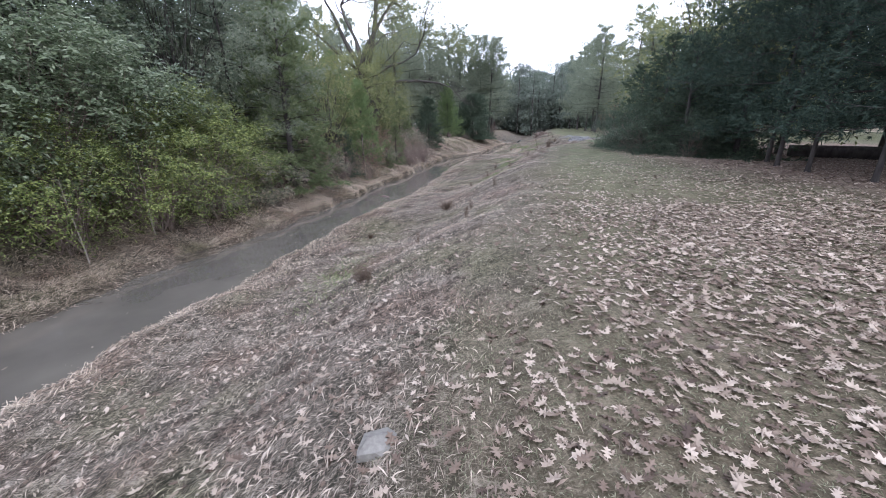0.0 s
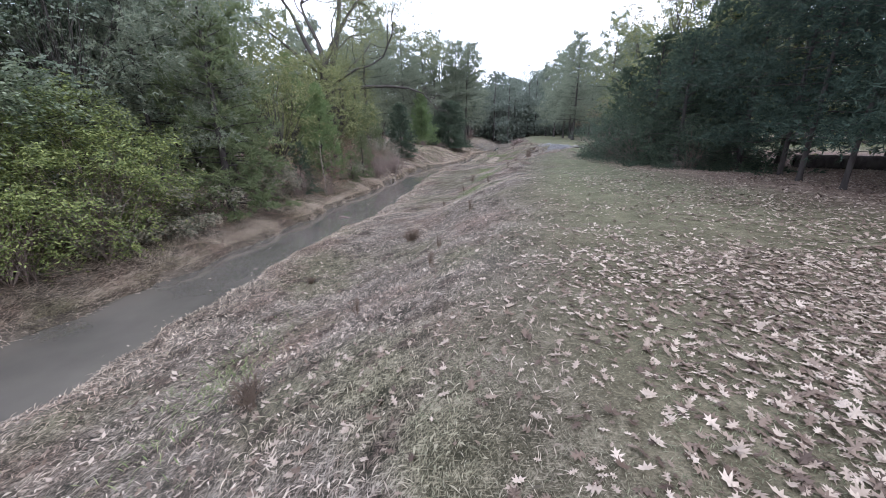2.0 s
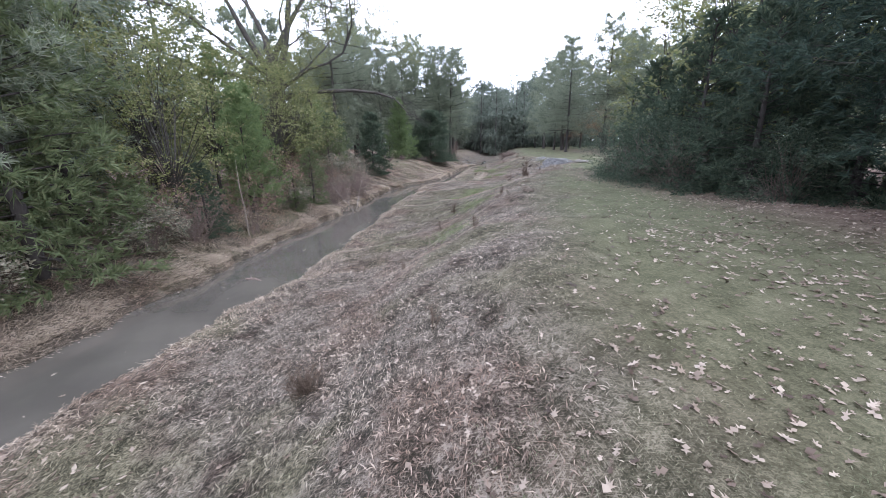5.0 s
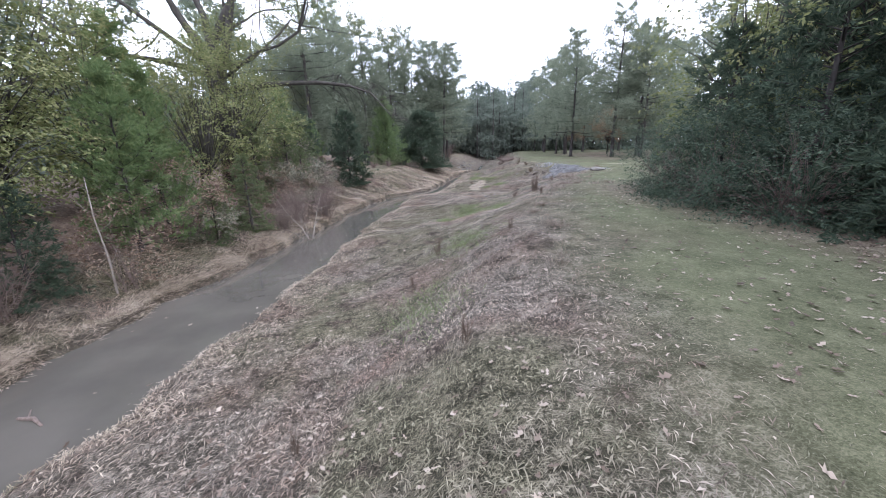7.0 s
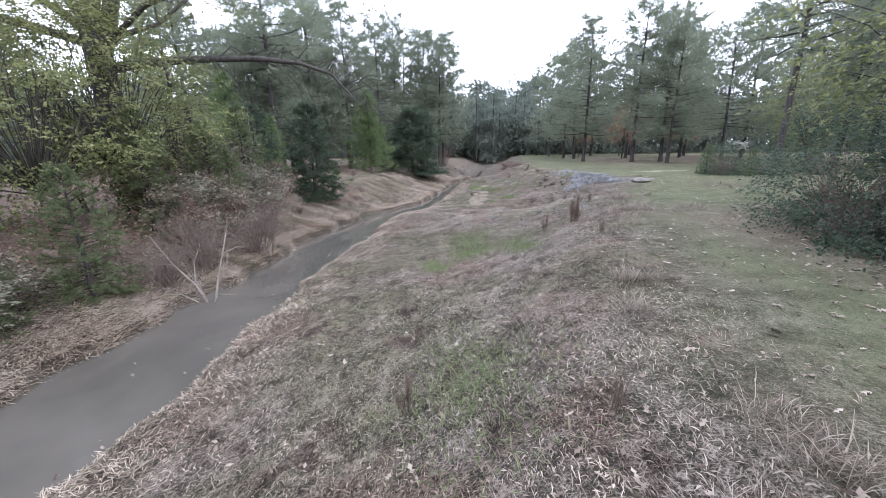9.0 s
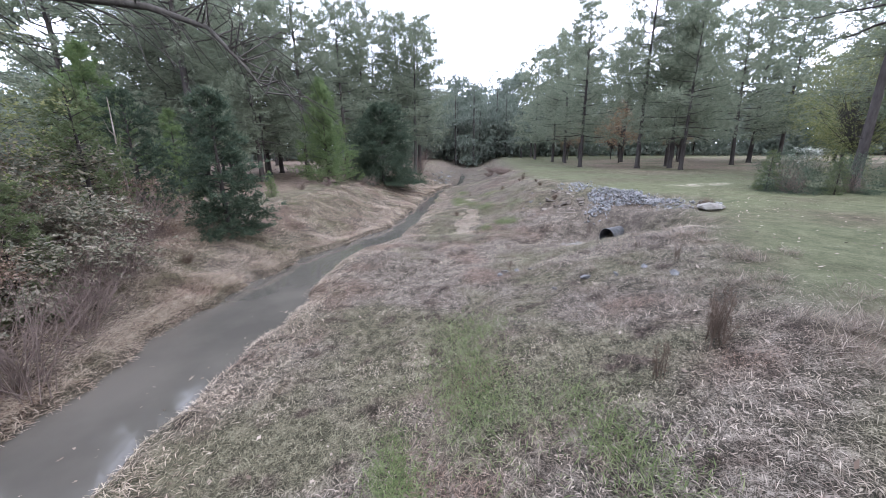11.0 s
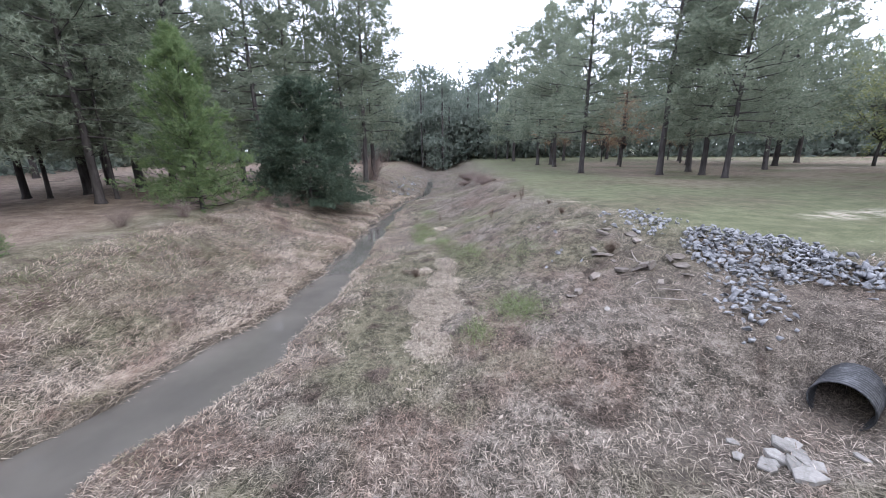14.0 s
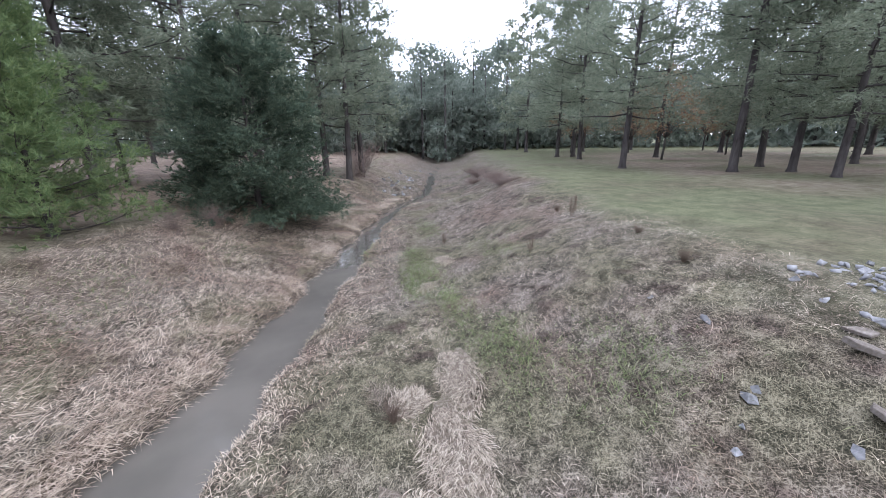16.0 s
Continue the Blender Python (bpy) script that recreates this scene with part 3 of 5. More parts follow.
def pine(name, label, seed, h, bare, rad, limbs, per_limb, needle=(0.24, 0.012, 11), mat=None, young=False, trunk_r=None, group="pines", lean=(0, 0), sag=0.1):
    """A pine: bark trunk with limbs, and a crown of needle tufts."""
    rng = np.random.RandomState(seed)
    ob = thing(name, label, "pine tree", group)
    A = bent_axis(rng, h, 0.012, 10, lean)
    r0 = trunk_r or h * 0.0132
    wood = Soup()
    rr = r0 * (1 - np.linspace(0, 1, 10) * 0.88)
    foot = A[0] + (A[1] - A[0]) * 0.16
    wood.add(*tube(np.concatenate([A[:1], [foot], A[1:]]), np.concatenate([[r0 * 1.5, r0 * 1.05], rr[1:]]), 9))
    for k in range(3):
        z, az = rng.uniform(0.3, 0.95) * bare * h, rng.uniform(0, 6.28)
        o = on_axis(A, z / h)
        e = o + np.array([math.cos(az), math.sin(az), rng.uniform(-0.2, 0.4)]) * rng.uniform(0.4, 1.3)
        wood.add(*tube([o, (o + e) / 2 + rng.normal(0, 0.05, 3), e], [r0 * 0.14, r0 * 0.1, r0 * 0.03], 4))
    P, D = [], []
    for i in range(limbs):
        u = (i + rng.uniform(0, 1)) / limbs
        f = bare + (0.985 - bare) * u
        if young:
            reach = rad * (1.02 - u) ** 0.85 * rng.uniform(0.75, 1.15)
        else:
            reach = rad * (0.8 + 0.2 * min(1, u * 5)) * (1 - 0.74 * u ** 1.6) * rng.uniform(0.6, 1.2)
        az = i * 2.4 + rng.uniform(-0.6, 0.6)
        rise = (-0.16 + 0.75 * u) if not young else (-0.05 + 0.75 * u)
        o = on_axis(A, f)
        d = np.array([math.cos(az), math.sin(az), rise])
        s = np.linspace(0, 1, 5)[:, None]
        L = o + d * reach * s + np.array([0, 0, (0.22 if young else 0.12) * reach]) * s ** 2.2 + rng.normal(0, 0.04 * reach, (5, 3)) * s
        wood.add(*tube(L, r0 * 0.3 * (1 - u * 0.6) * np.array([1, 0.75, 0.5, 0.3, 0.12]), 4))
        side = np.array([-math.sin(az), math.cos(az), 0])
        subs = max(2, int(round((5 if not young else 7) * (0.4 + 0.6 * reach / rad))))
        tw = max(2, int(round(per_limb / subs / 6 * (0.5 + 0.5 * reach / rad))))
        for j in range(subs):
            q = 1.0 if j == 0 else rng.uniform(0.35 if not young else 0.15, 0.97)
            w = rng.normal(0, 0.33) * reach * (1.15 - q) + rng.choice((-1, 1)) * 0.12 * reach * (j > 0)
            b = on_axis(L, max(0.1, q - 0.2))
            c = on_axis(L, q) + side * w + np.array([0, 0, rng.normal(0.02, 0.04) * reach])
            wood.add(*tube([b, c], [r0 * 0.07, r0 * 0.02], 3))
            at = b + (c - b) * rng.uniform(0.1, 1.0, (tw, 1)) + rng.normal(0, 0.08, (tw, 3)) * reach * np.array([1, 1, 0.3])
            way = unit(c - b) * 0.7 + rng.normal(0, 0.62, (tw, 3)) * np.array([1, 1, 0.55]) + np.array([0, 0, 0.12 + 0.25 * young])
            P_, D_, _ = sprays(rng, at, way, (1.05 if not young else 0.5) * (0.5 + 0.5 * reach / rad), 6, -0.12 if young else sag, 0.14)
            P_[:, 2] = np.maximum(P_[:, 2], 0.06)
            P.append(P_)
            D.append(D_)
    P, D = np.concatenate(P), np.concatenate(D)
    part("trunk", wood.mesh("pine_trunk", M_BARK, True), ob)
    V, F = needles(rng, P, D, needle[2], needle[0], needle[1], 0.6)
    part("crown", mesh_of("pine_crown", V, F, mat or M_PINE), ob)
    return ob


def cedar(name, label, seed, h, rad, many=2600, mat=None, group="cedars", size=0.3, bottom=0.03, shape=0.55):
    """A red cedar: a dense, ragged cone of fine sprays on a short trunk."""
    rng = np.random.RandomState(seed)
    ob = thing(name, label, "cedar tree", group)
    A = bent_axis(rng, h, 0.015, 8)
    wood = Soup()
    wood.add(*tube(A, h * 0.02 * (1.05 - np.linspace(0, 1, 8)), 7))
    n_l = 68
    P, D = [], []
    for i in range(n_l):
        u = ((i + rng.uniform(0, 1)) / n_l) ** 1.2
        reach = rad * (0.86 + 0.14 * min(1, u * 4)) * (1.0 - u) ** shape * rng.uniform(0.78, 1.15)
        az = i * 2.4 + rng.uniform(-0.5, 0.5)
        o = on_axis(A, bottom + (0.97 - bottom) * u)
        d = np.array([math.cos(az), math.sin(az), -0.1 + 0.95 * u])
        s = np.linspace(0, 1, 4)[:, None]
        L = o + d * reach * s - np.array([0, 0, 0.18 * reach]) * s ** 2 * (1 - u)
        wood.add(*tube(L, h * 0.0045 * np.array([1, 0.7, 0.4, 0.1]), 3))
        k = max(4, int(many / n_l / 5 * (0.35 + 0.9 * reach / rad)))
        q = np.clip(rng.uniform(0.1, 1.02, k) ** 0.6, 0, 1)
        at = on_axis(L, q) + rng.normal(0, 0.15, (k, 3)) * reach * q[:, None] * np.array([1, 1, 0.6])
        way = np.tile(unit(d), (k, 1)) * 0.75 + rng.normal(0, 0.6, (k, 3)) * np.array([1, 1, 0.7]) + np.array([0, 0, 0.18])
        P_, D_, _ = sprays(rng, at, way, 0.2 * reach + 0.16, 5, 0.2, 0.1)
        P_[:, 2] = np.maximum(P_[:, 2], 0.08)
        P.append(P_)
        D.append(D_ + np.array([0, 0, 0.15]))
    P, D = np.concatenate(P), np.concatenate(D)
    part("trunk", wood.mesh("cedar_trunk", M_BARK, True), ob)
    V, F = needles(rng, P, D, 6, size, size * 0.085, 0.5)
    part("crown", mesh_of("cedar_crown", V, F, mat or M_CEDAR), ob)
    return ob


def leafy(name, label, category, seed, h, rad, leaves, leaf, mat, wood_mat, clumps=40, low=0.1, stems=4, group="", trunk_r=0.05, droop=0.0, tall_trunk=0.0, narrow=None, clump_r=0.2):
    """A broadleaved tree or shrub: stems that branch to clumps of single leaves."""
    rng = np.random.RandomState(seed)
    ob = thing(name, label, category, group)
    z0 = h * low
    C = []
    while len(C) < clumps:
        p = rng.uniform(-1, 1, 3)
        r = np.linalg.norm(p)
        if 0.3 < r < 1 and rng.uniform() < r:
            C.append(p)
    C = np.array(C) * np.array([rad, rad, (h - z0) / 2]) * rng.uniform(0.85, 1.12, (clumps, 1))
    C[:, 2] += (h + z0) / 2
    C[:, 2] = np.maximum(C[:, 2], 0.15)
    wood = Soup()
    roots = [np.array([math.cos(a), math.sin(a), 0]) * (rad * 0.18 if tall_trunk == 0 else 0.02) for a in np.linspace(0, 6.28, stems, endpoint=False)]
    if tall_trunk:
        fork = np.array([rng.normal(0, 0.1), rng.normal(0, 0.1), h * tall_trunk])
        wood.add(*tube(np.array([[0, 0, -0.1], fork * 0.5 + rng.normal(0, 0.05, 3), fork]), [trunk_r * 1.2, trunk_r, trunk_r * 0.85], 8))
    for i, c in enumerate(C):
        b = fork if tall_trunk else roots[i % stems] + np.array([0, 0, -0.05])
        mid = b + (c - b) * 0.55 + rng.normal(0, 0.07, 3) * rad + np.array([0, 0, 0.08 * h])
        tr = trunk_r * (0.3 if tall_trunk else 0.55)
        wood.add(*tube([b, b + (mid - b) * 0.5, mid, c], [tr, tr * 0.8, tr * 0.5, tr * 0.12], 4))
    stems_ob = part("trunk" if tall_trunk else "stem", wood.mesh("wood", wood_mat, True), ob)
    if not tall_trunk:
        tagged(stems_ob, kind="stuff")
    per = 9
    n_tw = leaves // per
    w = rng.uniform(0.4, 1.6, clumps)
    who = rng.choice(clumps, n_tw, p=w / w.sum())
    out = unit(C[who] - np.array([0, 0, (h + z0) * 0.42]))
    at = C[who] + rng.normal(0, 1, (n_tw, 3)) * clump_r * rad * np.array([0.75, 0.75, 0.5])
    way = out * 0.6 + rng.normal(0, 0.6, (n_tw, 3)) * np.array([1, 1, 0.6]) + np.array([0, 0, 0.2])
    P, T, f = sprays(rng, at, way, clump_r * rad * 1.7, per, 0.2 + 0.5 * droop, 0.02)
    P[:, 2] = np.maximum(P[:, 2], 0.03 + rng.uniform(0, 0.25, len(P)))
    flip = np.where(np.arange(len(P)) % 2, 1.0, -1.0)[:, None]
    side = unit(np.cross(T, np.array([0, 0, 1.0])) + 1e-6)
    N = np.repeat(out, per, 0) * 0.45 + np.array([0, 0, 0.85])
    V, F = diamonds(rng, P, N, leaf, leaf * (narrow or 0.27), T * 0.7 + side * flip * 0.75)
    part("crown" if tall_trunk else "foliage", mesh_of("leaves", V, F, mat), ob)
    return ob


def bare_shrub(name, label, seed, h, rad, twigs, mat, group="", category="dead shrub", thick=0.012):
    """A tangle of leafless twigs that fork twice."""
    rng = np.random.RandomState(seed)
    ob = thing(name, label, category, group)
    s = Soup()
    for i in range(twigs):
        a, out = rng.uniform(0, 6.28), rng.uniform(0.2, 1)
        b = np.array([rng.normal(0, 0.12), rng.normal(0, 0.12), -0.03]) * rad
        tip = np.array([math.cos(a) * rad * out, math.sin(a) * rad * out, h * rng.uniform(0.45, 1.0)])
        mid = b + (tip - b) * 0.5 + np.array([0, 0, 0.1 * h]) + rng.normal(0, 0.05, 3) * rad
        s.add(*tube([b, mid, tip], [thick, thick * 0.7, thick * 0.2], 3))
        for _ in range(3):
            f = rng.uniform(0.4, 0.95)
            o = b + (tip - b) * f + np.array([0, 0, 0.1 * h * (1 - f)])
            e = o + rng.normal(0, 0.22, 3) * rad + np.array([0, 0, 0.15 * h])
            s.add(*tube([o, (o + e) / 2 + rng.normal(0, 0.03, 3), e], [thick * 0.5, thick * 0.35, thick * 0.12], 3))
    tagged(part("tangle", s.mesh("tangle", mat), ob), kind="stuff")
    return ob


def put(ob, x, y, turn=0.0, size=1.0, sink=0.06, z=None):
    ob.matrix_basis = pose(x, y, (at_ground(x, y) if z is None else z) - sink, 0, 0, turn) @ Matrix.Scale(size, 4)
    return ob


def more(ob, x, y, turn=0.0, size=1.0, sink=0.06, label=""):
    c = copy_thing(ob, pose(x, y, at_ground(x, y) - sink, 0, 0, turn) @ Matrix.Scale(size / ob.scale[0], 4))
    if label:
        c["label"] = label
    return c


# ---------------------------------------------------------------- woods on the far bank of the creek
privet = leafy("privet_shrub", "tall yellow-green privet shrub on the creek bank", "shrub", 11, 4.3, 2.0, 12000, 0.1, M_PRIVET, M_TWIG, 70, 0.06, 7, "privet shrubs", 0.03, droop=0.5, narrow=0.2, clump_r=0.17)
put(privet, -8.5, 13.4, 0, 1.0)
for x, y, r, s in ((-9.0, 14.9, 80, 0.95), (-9.1, 11.5, 250, 0.85), (-9.9, 9.3, 200, 0.8), (-10.8, 6.8, 130, 0.8), (-11.6, 4.0, 300, 0.9), (-12.4, 1.0, 30, 1.0)):
    more(privet, x, y, r, s)
silver = leafy("bank_evergreen", "tall grey-green glossy shrub leaning over the bank", "shrub", 19, 5.6, 2.1, 11000, 0.13, M_SILVER, M_TWIG, 85, 0.2, 6, "bank evergreens", 0.03, droop=0.5, narrow=0.22, clump_r=0.17)
put(silver, -10.2, 11.9)
for x, y, r, s in ((-10.9, 10.0, 170, 1.05), (-11.3, 7.8, 260, 1.05), (-11.2, 5.2, 20, 1.0), (-12.3, 12.8, 300, 1.25), (-12.8, 2.4, 140, 1.2)):
    more(silver, x, y, r, s)
evergreen = leafy("evergreen_tree", "dark broadleaved evergreen tree in the creekside thicket", "tree", 12, 11.5, 3.6, 16000, 0.165, M_EVERG, M_GREYBARK, 120, 0.04, 1, "thicket trees", 0.14, tall_trunk=0.16, clump_r=0.15, narrow=0.32)
put(evergreen, -14.5, 8.0)
for x, y, r, s in ((-14.0, 13.5, 60, 0.95), (-16.5, 3.5, 140, 1.1), (-17.5, 9.5, 30, 1.4), (-17, 15.5, 200, 1.35), (-15.5, 22, 120, 1.3), (-13, 26.5, 320, 1.15), (-19, 5, 80, 1.5), (-11.2, 16.6, 100, 0.8), (-16.5, 18.5, 170, 1.1), (-13.5, 22.5, 280, 0.85), (-17.5, 27, 20, 1.1), (-20, 14, 10, 1.3), (-19, 34, 40, 1.1)):
    more(evergreen, x, y, r, s)
dull = leafy("bank_shrub", "low grey-green leafy shrub at the creek's edge", "shrub", 13, 1.9, 1.25, 4200, 0.1, M_GREYSH, M_TWIG, 46, 0.02, 6, "bank shrubs", 0.02)
put(dull, -8.3, 15.3)
for x, y, r, s in ((-8.6, 13.6, 50, 0.8), (-6.6, 21.4, 200, 0.8), (-7.6, 16.8, 300, 0.95), (-4.6, 29.4, 250, 0.8), (-3.6, 38.5, 100, 0.9), (-3.5, 41.2, 10, 1.1), (-5.5, 40, 150, 1.4), (-5.8, 43, 70, 1.5), (-3.9, 36.6, 20, 1.1), (-3.4, 40.0, 260, 1.1)):
    more(dull, x, y, r, s)
c1 = cedar("cedar_tree", "tall dark green cedar crowding the creek bank", 21, 8.6, 2.5, 3000, M_CEDARL)
put(c1, -7.6, 18.9)
for x, y, r, s in ((-8.6, 21.5, 80, 0.85), (-3.9, 31.3, 130, 0.38), (-3.5, 38.6, 200, 0.4), (-4.4, 29.4, 310, 0.26), (-5.2, 36.0, 20, 0.5), (-4.4, 38.8, 80, 0.5), (-4.6, 43.0, 150, 0.55)):
    more(c1, x, y, r, s)
fading = leafy("fading_tree", "small tree with thin yellow-green autumn leaves", "tree", 14, 7, 2.5, 8500, 0.105, M_OAKLF, M_GREYBARK, 70, 0.06, 1, "fading trees", 0.08, tall_trunk=0.2, clump_r=0.15)
put(fading, -7.2, 24.2, 0, 0.95)
for x, y, r, s in ((-8.6, 30.6, 40, 1.05), (-6.4, 33.6, 100, 1.0), (-6.5, 36.7, 220, 1.2), (-6.9, 38.1, 77, 1.3), (-6.6, 40.8, 150, 0.95), (-9.0, 38.2, 10, 1.2), (-10, 27.4, 300, 1.2)):
    more(fading, x, y, r, s)
for x, y, r, s in ((-14.5, 33, 20, 1.9), (-11.5, 30.0, 260, 1.6)):
    more(fading, x, y, r, s, label="tall yellowing tree at the back of the thicket")
ypine = pine("young_pine", "bushy young pine with soft bright green needles", 31, 7.4, 0.03, 2.55, 84, 125, (0.2, 0.009, 11), M_YPINE, True, 0.1, "young pines")
put(ypine, 0.7, 59.3)
ypine2 = pine("young_pine", "young pine with soft green needles in the thicket", 32, 7.5, 0.04, 2.3, 56, 84, (0.22, 0.014, 8), M_YPINE, True, 0.09, "young pines")
put(ypine2, -5.8, 27.4, 0, 0.74)
for x, y, r, s in ((-6.4, 30.0, 100, 0.75), (-9.2, 33.2, 200, 1.0), (-5.4, 50.4, 190, 0.62), (-1.45, 51.5, 80, 0.2), (-7.2, 48.0, 300, 0.9)):
    more(ypine2, x, y, r, s)
hero = cedar("cedar_tree", "broad dense dark cedar beside the creek", 22, 6.5, 3.1, 21000, M_CEDAR, size=0.22, bottom=0.0, shape=0.45)
put(hero, 4.9, 64.5, 0, 1.0)
c2 = cedar("cedar_tree", "dense dark cedar among the trees", 23, 9.0, 3.2, 3600, M_CEDAR, size=0.36, bottom=0.0)
put(c2, -5.4, 47.0, 0, 0.55)
c3 = cedar("cedar_tree", "narrow dark green cedar standing on the low bank", 24, 5.6, 1.5, 6500, M_CEDAR, size=0.2, bottom=0.0, shape=0.5)
put(c3, -1.7, 45.7)
more(c2, -6.3, 24.3, 40, 0.3, label="low dark young cedar spreading over the bank")
tall = pine("pine_tree", "tall pine with a dark furrowed trunk", 41, 17, 0.2, 4.7, 54, 165, (0.32, 0.021, 6))
put(tall, 7.2, 76)
broad = pine("pine_tree", "broad pine with layered grey-green boughs", 45, 15.5, 0.2, 5.2, 50, 175, (0.32, 0.021, 6))
put(broad, 33.6, 63.2, 300)
back = pine("pine_tree", "pine standing deep among the others", 46, 17, 0.18, 4.8, 48, 120, (0.42, 0.05, 4))
put(back, 46.2, 76.3, 70)
tall2 = pine("pine_tree", "tall pine with an irregular open crown", 42, 18, 0.42, 4.3, 42, 150, (0.32, 0.021, 6))
put(tall2, 9.8, 78.5, 0, 0.95)
tall3 = pine("pine_tree", "tall leaning pine with long bare lower trunk", 43, 16.5, 0.24, 4.6, 50, 165, (0.32, 0.021, 6), lean=(0.03, -0.02))
put(tall3, 4.0, 80, 0, 1.0)
for b, x, y, r, s in ((tall3, 8.8, 74.4, 80, 1.0), (tall, -1.5, 76, 50, 0.95), (tall2, -6.5, 70, 130, 1.1), (broad, -5.2, 63, 210, 1.0), (broad, -8.6, 68.2, 30, 0.95), (broad, -11.2, 67.4, 150, 0.9), (tall, -2.2, 67, 60, 1.0), (tall3, 1.2, 71, 140, 1.0), (tall, -6.5, 75, 220, 1.05), (tall2, 3.2, 74, 80, 1.0), (tall, -9.5, 61, 300, 0.85), (tall2, -9.8, 70.5, 20, 0.8), (back, -13.8, 80.5, 100, 1.0), (back, -14, 57, 220, 0.9), (tall2, -6.6, 55.5, 260, 1.05), (back, 0.5, 90, 10, 1.0), (back, -20, 66, 60, 1.1), (back, -22, 85, 80, 1.1), (back, -12, 95, 160, 1.1), (back, -18, 44, 30, 1.1)):
    more(b, x, y, r, s)

# The big forked oak that leans over the creek
oak = thing("oak_tree", "large forked oak with spreading limbs and thin yellowing leaves", "oak tree")
rng = np.random.RandomState(77)
tips = []


def oak_limb(soup, p, d, length, r, depth):
    q = [np.array(p, float)]
    d = np.array(d, float)
    for i in range(5):
        d = unit(d + rng.normal(0, 0.14 if depth < 2 else 0.3, 3) + np.array([0, 0, 0.06]))
        q.append(q[-1] + d * length / 5)
    soup.add(*tube(q, r * np.linspace(1, 0.4, 6) * rng.uniform(0.88, 1.12, 6), 7 if depth < 2 else 4))
    if depth >= 4:
        tips.append(q[-1]), tips.append(q[3])
        return
    for k in range(3 if depth < 3 else 4):
        i = 5 if k == 0 else rng.randint(2, 6)
        oak_limb(soup, q[i], unit(d + rng.normal(0, 0.5, 3)), length * rng.uniform(0.5, 0.75), r * (0.45 if k == 0 else 0.32), depth + 1)


oak_bole = Soup()
oak_bole.add(*tube([(0, 0, -0.3), (0.1, -0.1, 2.5), (0.05, -0.1, 5.2), (0.0, -0.1, 7.4)], [0.58, 0.47, 0.45, 0.4], 12))
part("trunk", oak_bole.mesh("oak_trunk", M_GREYBARK, True), oak)
for z, d, L, r in ((7.1, (-0.5, -0.22, 1.0), 6.5, 0.25), (7.2, (-0.08, 0.1, 1.0), 7, 0.27), (7.1, (0.2, 0.08, 1.0), 7, 0.24), (5.6, (0.55, 0.25, 1.0), 8, 0.31), (6.4, (-0.85, -0.4, 0.35), 7, 0.17), (6.9, (-0.75, -0.33, 0.5), 6.5, 0.16), (6.0, (0.7, -0.6, 0.5), 6.5, 0.14), (6.6, (0.7, 0.6, 0.45), 6.0, 0.11)):
    limb = Soup()
    oak_limb(limb, (0.0, -0.1, z), d, L, r, 1)
    part("limb", limb.mesh("oak_limb", M_GREYBARK, True), oak)

# one long limb that reaches out over the water and droops, with hanging bare twigs
over = np.array([(0.2, -0.1, 5.6), (1.9, 0.5, 6.0), (3.6, 0.9, 6.2), (5.6, 1.0, 6.25), (7.4, 0.9, 6.05), (8.7, 0.7, 5.6), (9.6, 0.3, 4.6), (10.1, 0.0, 3.9)])
reach_limb = Soup()
reach_limb.add(*tube(over, [0.2, 0.17, 0.145, 0.12, 0.085, 0.06, 0.03, 0.01], 8))
reach_limb.add(*tube([(2.0, 0.5, 6.05), (2.5, -0.2, 5.5), (2.7, -0.6, 4.9)], [0.1, 0.085, 0.07], 7))
for i in range(58):
    f = rng.uniform(0.2, 0.97)
    o = on_axis(over, f)
    e = o + np.array([rng.uniform(0.2, 1.7), rng.normal(0, 0.8), rng.uniform(-1.5, 0.7)])
    mid = (o + e) / 2 + np.array([0.1, 0, rng.uniform(0.1, 0.4)])
    reach_limb.add(*tube([o, mid, e, e + np.array([rng.uniform(0.1, 0.5), rng.normal(0, 0.2), rng.uniform(-0.9, -0.1)])], [0.02, 0.014, 0.009, 0.003], 4))
    for _ in range(3):
        g = mid + (e - mid) * rng.uniform(0, 1)
        reach_limb.add(*tube([g, g + np.array([rng.normal(0.25, 0.3), rng.normal(0, 0.3), rng.uniform(-0.6, 0.2)])], [0.007, 0.002], 3))
part("limb", reach_limb.mesh("oak_limb", M_GREYBARK, True), oak, "long drooping limb with bare twigs")
tips = np.array(tips)
who = rng.randint(0, len(tips), 34000)
LP = tips[who] + rng.normal(0, 0.45, (34000, 3))
V, F = diamonds(rng, LP, np.tile([0, 0, 1.0], (34000, 1)), 0.13, 0.045)
part("crown", mesh_of("oak_leaves", V, F, M_OAKLF), oak)
put(oak, -7.9, 39.3)

# ---------------------------------------------------------------- thicket and pines at the field's side
for x, y, r, s in ((13.1, 21.0, 0, 0.66), (13.6, 24.2, 90, 0.72), (13.6, 27.2, 200, 0.6), (15.8, 22.3, 300, 0.85), (16.4, 26.2, 30, 0.8), (14.8, 19.2, 120, 0.75)):
    more(c2, x, y, r, s, label="dark bushy cedar in the thicket beside the field")
dark = pine("pine_tree", "dark low-limbed pine over leaf litter", 44, 11.5, 0.12, 3.8, 52, 120, (0.2, 0.013, 8), M_SHADEPINE, group="thicket pines", trunk_r=0.075)
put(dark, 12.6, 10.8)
bough = pine("pine_tree", "shady pine with low drooping limbs in the creekside wood", 47, 11.5, 0.22, 4.2, 46, 135, (0.26, 0.014, 8), M_PINE, group="creekside pines", trunk_r=0.11, sag=0.35)
